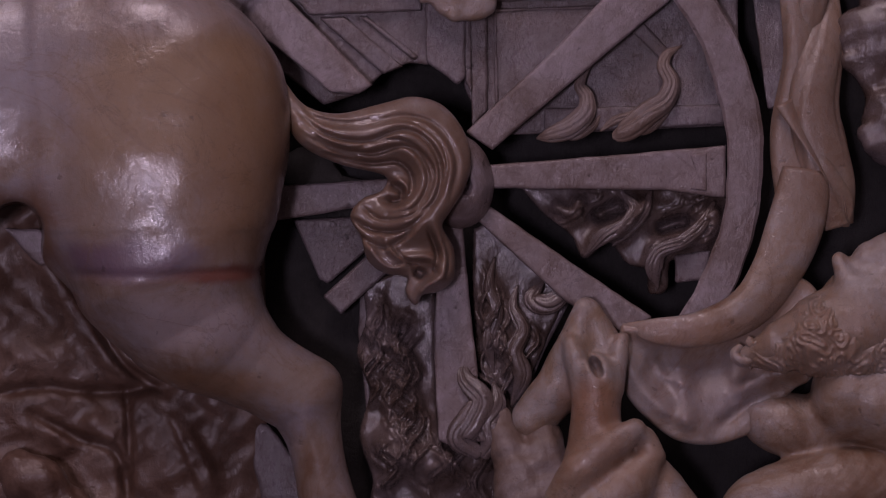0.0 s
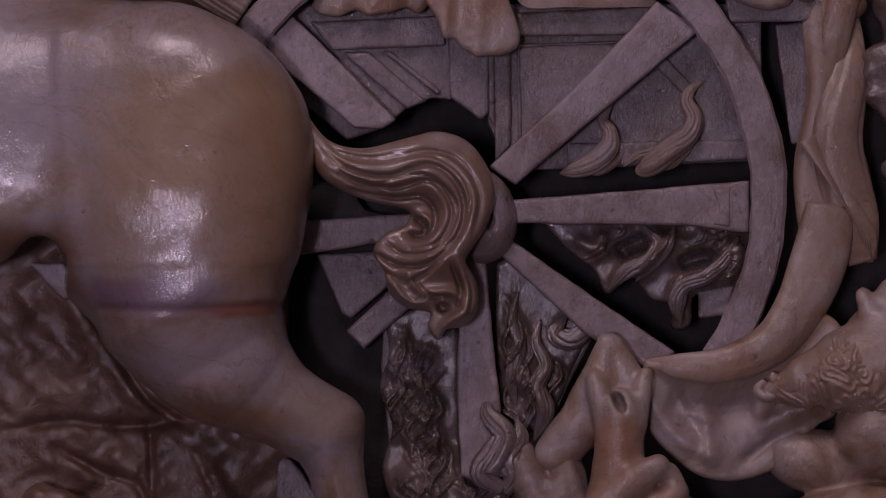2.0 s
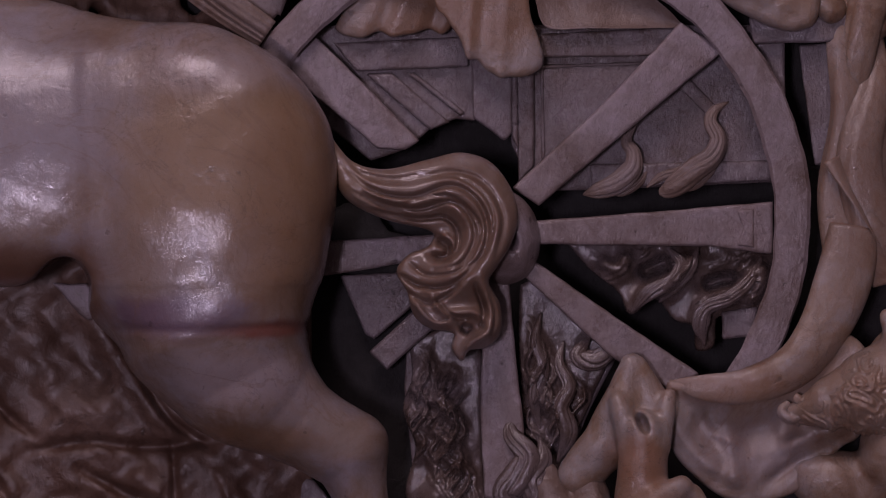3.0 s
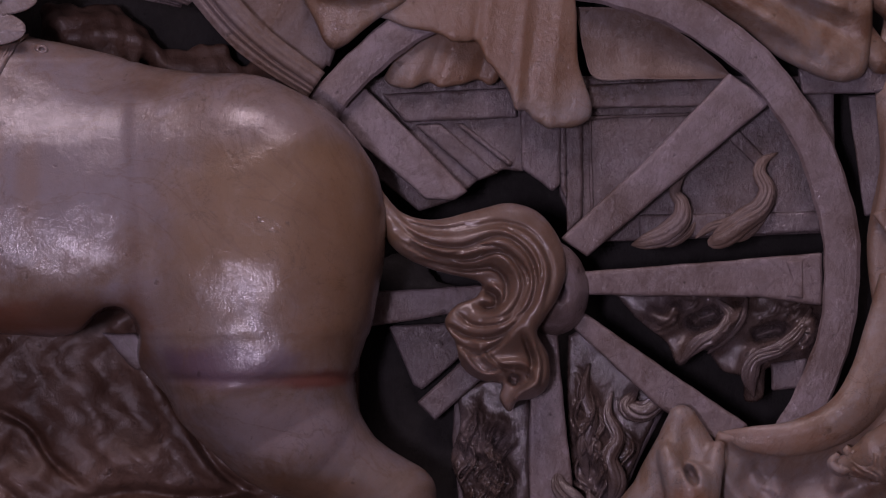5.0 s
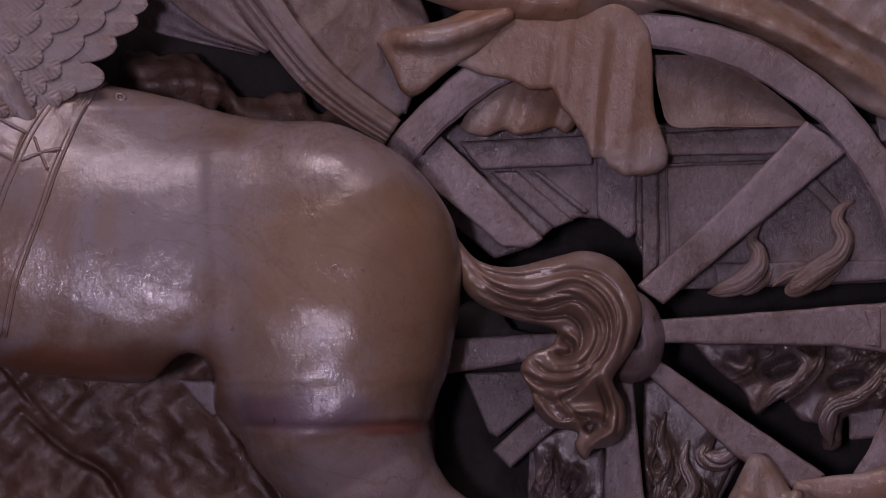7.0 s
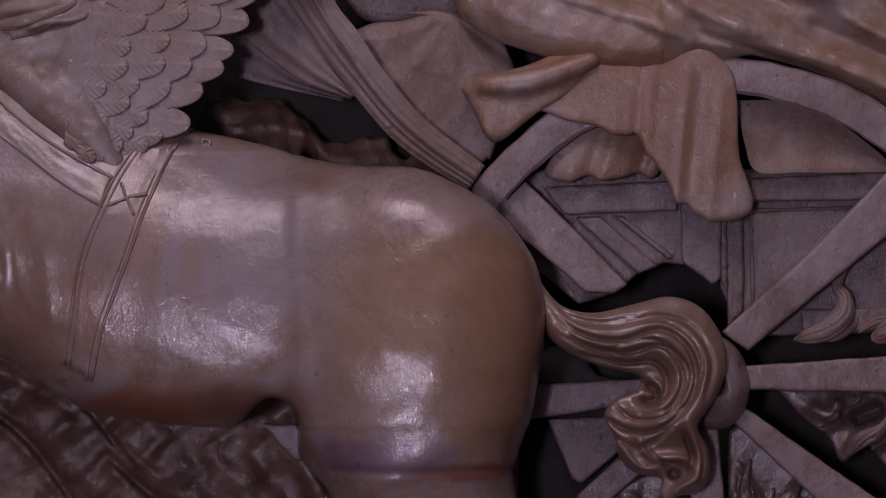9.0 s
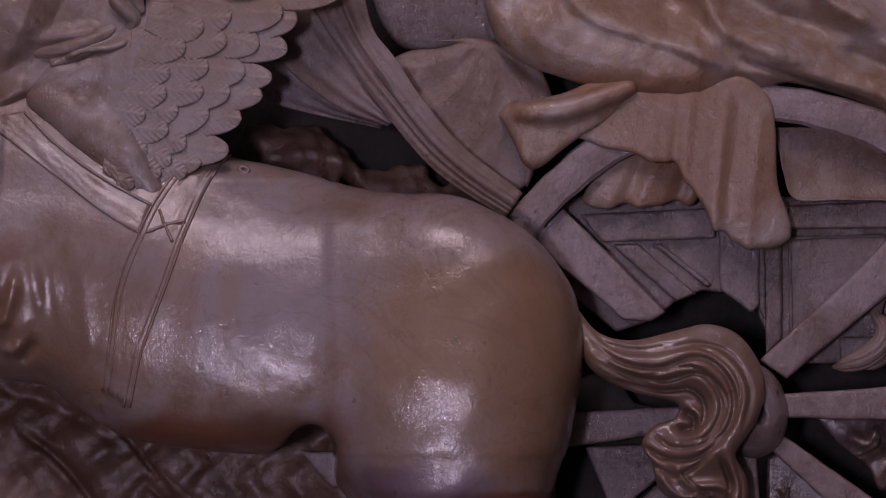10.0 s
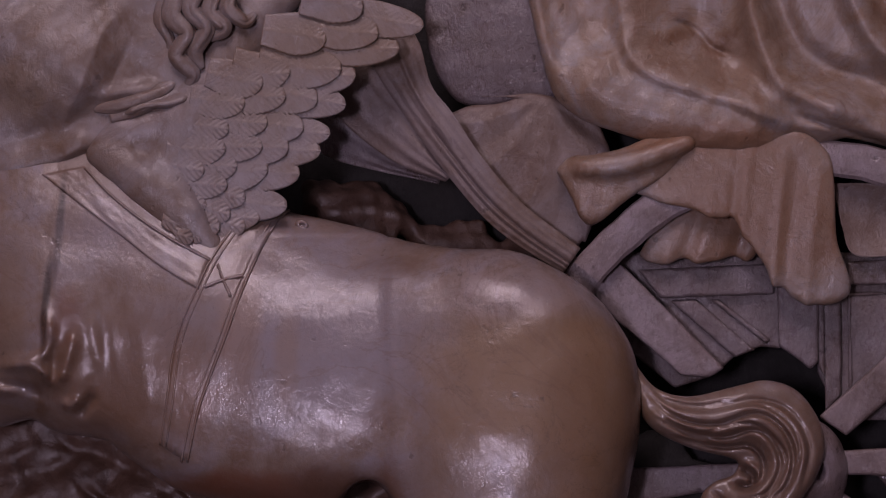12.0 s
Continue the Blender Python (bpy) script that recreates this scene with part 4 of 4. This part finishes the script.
man.add(*sheet([(1604, 425, 0), (1660, 500, 14), (1700, 560, 16), (1736, 630, 6)], [(1700, 380, -30), (1730, 470, -20), (1745, 560, -16), (1740, 635, -10)], lambda s, t: 10 * np.sin(9 * t + 4 * s), 40, 24, 10))
# locks of the beard and hair
def beard_waves(U, V, W):
    """Ringlets: strands that wind round many small centres."""
    a = U + 10 * np.sin(V / 17 + U / 41) + 6 * np.sin(U / 13)
    b = V + 11 * np.sin(U / 19 - V / 37) + 5 * np.sin(V / 11)
    ph = np.sqrt(((a % 46) - 23) ** 2 + ((b + 17 * np.floor(a / 46)) % 38 - 19) ** 2) / 3.4 + (a + b) / 40
    return 5.0 * (np.abs(np.sin(ph)) - 0.6) + 3.0 * np.sin(a / 14) * np.sin(b / 12)


v, f = solid([chain((1800, 850, 44, 92), (1700, 838, 58, 78), (1625, 856, 54, 46), (1562, 874, 44, 20), flat=1.05), chain((1748, 782, 70, 34), (1690, 800, 66, 34), (1640, 830, 60, 20))], (1530, 730, -40), (1860, 990, 170), 3.2, 16, carve=beard_waves)
man.add(v, f)
for p in ([(1570, 872, 56, 10), (1548, 880, 52, 12), (1534, 868, 48, 10), (1545, 852, 44, 6)], [(1600, 830, 60, 8), (1572, 850, 58, 12), (1556, 842, 52, 7)]):
    man.add(*lock(p, 4, 0.3, 0.4, 0.9, 24, 20))
tagged(man.link("fallen_man_statue", M_CLOTH), "cream alabaster fallen bearded man with raised hand and cloak", "statue")
v, f = solid([egg((1800, 300, -40), (80, 90, 40), 20), egg((1830, 460, -40), (70, 90, 44), -10), egg((1790, 180, -50), (60, 80, 40)), egg((1800, 60, -50), (80, 90, 40))], (1700, -40, -110), (1900, 580, 30), 6, 12, rough=7, seed=3)
tagged(link_mesh("rock", v, f, M_FLAME), "rough brown alabaster rock beside the cloak", "rock")

v, f = solid([chain((1400, -60, -40, 34), (1480, 20, -30, 34), (1560, 90, -34, 30), (1620, 150, -40, 26)), chain((1470, -70, -50, 26), (1570, 10, -44, 28), (1660, 60, -50, 30)), chain((1500, -20, -56, 20), (1520, 80, -60, 24), (1500, 150, -66, 16)), chain((1620, -60, -60, 24), (1650, 60, -56, 26), (1700, 180, -60, 26))],
             (1340, -120, -110), (1760, 230, 40), 5, 12, rough=2.2, seed=4)
tagged(link_mesh("cloak_fold", v, f, M_CLOTH), "cream alabaster cloak folds trailing beside the wheel", "cloth")

# ---- seated rider with robe over the wheel ----
def path(*pts, flat=1.0):
    """A chain with a smooth run through its points."""
    q = spline(pts, 5 * len(pts))
    q[:, 3] = np.maximum(q[:, 3], 2)
    return chain(*q, flat=flat)


rider = Shape()
v, f = drape([(530, -345), (545, -262), (562, -190), (578, -130), (596, -92), (640, -58), (700, -36), (770, -14), (850, 0), (950, 16), (1030, 6), (1084, -22), (1120, -22), (1200, 0), (1300, 42), (1380, 94), (1450, 150), (1560, 186), (1600, 100), (1600, -345)], 2, [
    # thigh under the robe, the raised fold across it, the roll at its border
    ([(590, -170), (690, -96), (800, -58), (900, -46), (1010, -50)], 46, 62, 84),
    ([(700, -360), (712, -196), (762, -136), (852, -106), (932, -78), (1010, -40)], 20, 15, 46),
    ([(545, -360), (554, -262), (572, -180), (604, -112)], 13, 22, 16),
    ([(630, -345), (640, -250), (680, -170)], -12, 30, 40),
    # the hollow panel beyond, and the folds of the mantle
    ([(850, -360), (840, -250), (880, -165), (930, -130)], -26, 44, 40),
    ([(790, -235), (835, -215), (862, -185), (905, -168)], -9, 5, 5),
    ([(922, -360), (935, -250), (975, -136), (1040, -92), (1150, -60)], 36, 22, 34),
    ([(965, -360), (992, -230), (1056, -150), (1190, -110)], -28, 22, 22),
    ([(1090, -360), (1112, -266), (1172, -170), (1290, -110)], 36, 22, 32), ([(1140, -360), (1170, -250), (1240, -190), (1340, -160)], -22, 18, 20),
    ([(1190, -360), (1236, -236), (1350, -140), (1480, -60)], 32, 24, 30), ([(1300, -345), (1370, -210), (1480, -120)], 26, 24, 30), ([(1420, -345), (1480, -230), (1580, -120)], 28, 26, 30),
    # shin cloth and the cracks beside it
    ([(1000, -50), (1120, -40), (1250, -6), (1380, 54), (1520, 140)], 30, 22, 36),
    ([(1012, -62), (1072, -42), (1150, -16), (1260, 22)], -14, 5, 6), ([(1150, -90), (1290, -36), (1420, 40), (1560, 110)], -20, 14, 16),
    ([(1230, -110), (1360, -40), (1480, 30), (1590, 70)], 22, 14, 22),
], 5, 22, 66, 1.6, 1.0)
rider.add(v, f)


def hem_folds(U, V, W):
    x = U + 0.10 * (V - 60)
    c = -8 * np.exp(-((x - 988) / 9) ** 2) - 6 * np.exp(-((x - 1050) / 12) ** 2) + 6 * np.exp(-((x - 1010) / 10) ** 2) - 7 * np.exp(-((x - 925) / 10) ** 2) + 6 * np.exp(-((x - 905) / 8) ** 2) - 4 * np.exp(-((x - 865) / 12) ** 2)
    return c * np.clip((V + 10) / 50, 0, 1) + 1.5 * np.sin(U / 15 + V / 30)


def torn_folds(U, V, W):
    return 5 * np.sin((U - 740 + 0.3 * (V - 100)) / 13) * np.clip((V - 100) / 40, 0.2, 1) + 2 * np.sin(U / 7 + V / 18)


# the hem that hangs from the knee, the torn hem below it, the end that hangs beside, and the folds at the lap
v, f = solid([egg((935, 90, -4), (260, 250, 36))], (700, -90, -40), (1140, 290, 90), 4, 10, carve=hem_folds, ko=16,
             cuts=[egg((1036, 196, 64), (26, 56, 34), 16)], kc=12,
             outline=[(728, 74), (765, 42), (845, -12), (900, -34), (1010, -32), (1064, 4), (1074, 60), (1082, 165), (1104, 240), (1090, 262), (1050, 268), (1003, 256), (966, 213), (932, 157), (912, 128), (858, 110), (788, 92)])
rider.add(v, f)
v, f = solid([egg((830, 150, -40), (130, 80, 34))], (700, 60, -90), (970, 220, 20), 4, 8, carve=torn_folds, ko=6, outline=[(728, 190), (760, 140), (810, 90), (870, 96), (915, 122), (936, 184), (860, 194), (780, 198)])
rider.add(v, f)


v, f = solid([egg((700, 40, -6), (170, 120, 40), -20), path((596, 36, 10, 10), (650, 30, 30, 20), (730, 20, 34, 20), (820, -14, 30, 16))], (570, -60, -70), (880, 150, 70), 4.5, 18, ko=14, rough=1.6, seed=2,
             outline=[(592, 36), (616, 14), (660, 10), (720, -6), (780, -30), (850, -40), (846, 0), (745, 66), (664, 124), (640, 122), (618, 80)])
rider.add(v, f)
tagged(rider.link("rider_statue", M_CLOTH), "cream alabaster seated rider in a flowing draped robe", "statue")

v, f = solid([egg((475, -210, -60), (160, 170, 40))], (340, -345, -110), (640, -60, 10), 5, 10, rough=3, seed=5, ko=14, outline=[(352, -345), (360, -220), (372, -150), (410, -92), (480, -84), (590, -92), (606, -150), (596, -240), (590, -345)])
link_mesh("backboard", v, f, M_PANEL, chariot)

def fan_folds(U, V, W):
    a = np.arctan2(V + 96, U - 575)
    r = np.sqrt((V + 96) ** 2 + (U - 575) ** 2)
    tri = np.abs(((a * 1.7 + 0.25 * np.sin(r / 60)) % 1.0) - 0.4) * 2
    return -15 * (tri - 0.5) * np.clip(r / 90, 0, 1) + 1.5 * np.sin(U / 13 + V / 21)


v, f = solid([egg((540, 40, -70), (260, 240, 50))], (390, -120, -130), (700, 220, 10), 4.5, 10, carve=fan_folds, ko=14,
             outline=[(398, -62), (440, -84), (500, -92), (572, -98), (640, -60), (690, 0), (660, 80), (636, 150), (600, 190), (545, 150), (500, 90), (450, 20)])
tagged(link_mesh("drapery", v, f, M_RIBBON), "grey alabaster drapery falling in fan folds beside the rider", "drapery")


# ---- long ribbon and blades between wing and wheel ----
ribbon = empty("ribbon", "long grooved alabaster ribbon running down to the wheel", "ribbon")
link_mesh("band", *sheet([(322, -230, 20), (345, -190, 22), (366, -118, 24), (404, -68, 26), (458, 12, 26), (528, 92, 22), (634, 174, 12)], [(240, -230, 10), (262, -150, 12), (320, -60, 12), (398, 46, 16), (470, 128, 14), (540, 180, 10), (604, 218, 4)],
                         lambda s, t: 8 * np.sin(np.pi * t) + 0.7 * np.sin(34 * t + 5 * s) - 7 * np.exp(-((t - 0.62) / 0.035) ** 2) * (s > 0.42) - 5 * np.exp(-((t - 0.78) / 0.03) ** 2) * (s > 0.5) + 6 * np.exp(-((t - 0.45) / 0.06) ** 2) * (s < 0.5), 90, 40, 18), M_RIBBON, ribbon)
link_mesh("blade", *sheet([(240, -218, -6), (288, -130, 0), (345, -36, 2), (404, 46, 2)], [(150, -150, -16), (200, -60, -14), (300, 20, -10), (392, 56, -6)], lambda s, t: 1.2 * np.sin(19 * t + 3 * s) + 8 * np.sin(np.pi * t), 50, 30, 16), M_RIBBON, ribbon)
link_mesh("blade", *sheet([(150, -160, -20), (220, -70, -22), (300, 10, -24), (384, 52, -24)], [(120, -40, -34), (180, 10, -36), (260, 34, -36), (380, 60, -36)], lambda s, t: 1.0 * np.sin(18 * t + 4 * s), 40, 24, 14), M_PANEL, ribbon)
v, f = solid([egg((230, 120, -150), (110, 66, 40), 10), egg((420, 190, -160), (120, 60, 30), 15), egg((560, 200, -150), (90, 50, 30), 30)], (100, 40, -200), (700, 280, -60), 6, 14, rough=9, seed=2)
tagged(link_mesh("rock", v, f, M_ROCK), "dim brown rock in the hollow above the horse's back", "rock")

# ---- angel and wing ----
angel = Shape()
v, f = drape([(-580, -345), (-110, -345), (-70, -250), (-62, -170), (-64, -104), (-110, -58), (-198, -20), (-248, 14), (-330, 44), (-400, 66), (-580, 120)], 112, [
    ([(-520, -260), (-380, -190), (-220, -120)], 46, 110, 110), ([(-202, -64), (-150, -82), (-110, -86), (-64, -100)], 20, 9, 14), ([(-190, -44), (-130, -62), (-84, -70)], 12, 7, 8), ([(-240, -100), (-180, -110), (-120, -120)], 10, 10, 14),
    ([(-170, -66), (-120, -74)], -12, 5, 5), ([(-440, 40), (-330, 18), (-240, -24)], 12, 12, 30), ([(-400, -20), (-320, -40), (-260, -70)], -7, 22, 26)], 5, 22, 60, 2.0, 3.0)
angel.add(v, f)
for p in ([(-96, -300, 120, 16), (-110, -250, 126, 20), (-80, -215, 126, 18), (-100, -175, 124, 18), (-70, -140, 118, 14), (-84, -110, 110, 5)], [(-60, -300, 124, 16), (-74, -260, 130, 18), (-46, -225, 128, 18), (-66, -185, 124, 16), (-52, -150, 118, 6)],
          [(-30, -300, 120, 16), (-40, -255, 124, 18), (-14, -225, 122, 16), (-40, -205, 118, 8)], [(0, -300, 116, 16), (-6, -262, 120, 18), (24, -236, 116, 14), (44, -250, 110, 6)], [(-120, -290, 110, 14), (-130, -240, 112, 14), (-112, -200, 112, 10), (-118, -170, 106, 4)],
          [(-100, -128, 108, 8), (-140, -104, 120, 16), (-200, -84, 124, 16), (-250, -76, 120, 6)], [(-90, -110, 108, 8), (-150, -84, 122, 14), (-220, -60, 122, 10)]):
    angel.add(*lock(p, 5, 0.24, 0.6, 0.8, 44, 32))
tagged(angel.link("angel_statue", M_WING), "pale alabaster angel with wavy hair leaning over the horse", "statue")

wing = empty("angel_wing", "pale alabaster wing with layered carved feathers", "wing")
WING_EDGE = [(372, -234), (304, -178), (226, -120), (190, -64), (168, -8), (140, 46), (96, 96), (48, 124), (6, 160), (-34, 188)]
WING_ROOT = [(90, -300), (0, -230), (-60, -160), (-100, -100), (-128, -50), (-150, 0), (-166, 40), (-160, 84), (-130, 120), (-90, 158)]
edge, root = spline(WING_EDGE, 100), spline(WING_ROOT, 100)
rng = random.Random(3)
for row, (reach, back, count, w) in enumerate(((1.0, 0.62, 11, 99), (0.80, 0.5, 10, 105), (0.61, 0.42, 11, 110), (0.43, 0.34, 11, 114))):
    for k in range(count):
        i = int(99 * min(1, (k + 0.25 + 0.5 * (row % 2)) / count))
        if row == 3 and i < 18:
            continue
        d = edge[i] - root[i]
        tip = root[i] + d * (reach + rng.uniform(-0.06, 0.06)) + np.array([0, rng.uniform(-9, 9)])
        base = root[i] + d * max(-0.1, reach - back)
        gap = np.linalg.norm((edge[min(99, i + 5)] - edge[max(0, i - 5)]) * reach + (root[min(99, i + 5)] - root[max(0, i - 5)]) * (1 - reach)) * 10 / count
        gap, low = min(gap, 58), 40 * (i / 99) ** 1.5
        link_mesh("feather", *feather(base, tip, rng.uniform(0.62, 0.74) * gap, w + low + 3, w + low - 1, rng.uniform(-4, 12), 56, 17), M_WING, wing)
v, f = solid([chain((90, -300, 50, 50), (0, -200, 70, 60), (-70, -90, 82, 62), (-110, 20, 96, 60), (-90, 110, 104, 50), flat=1.5), chain((60, -200, 40, 60), (60, -40, 50, 60), (0, 80, 74, 50), flat=1.6), chain((-235, 4, 118, 30), (-150, 60, 124, 44), (-80, 120, 128, 40), (-34, 168, 132, 24), flat=1.6), chain((-200, -30, 108, 40), (-90, -60, 96, 50), flat=1.6)],
             (-300, -345, 10), (170, 215, 180), 5, 26, rough=1.4)
link_mesh("wing_arm", v, f, M_WING, wing)
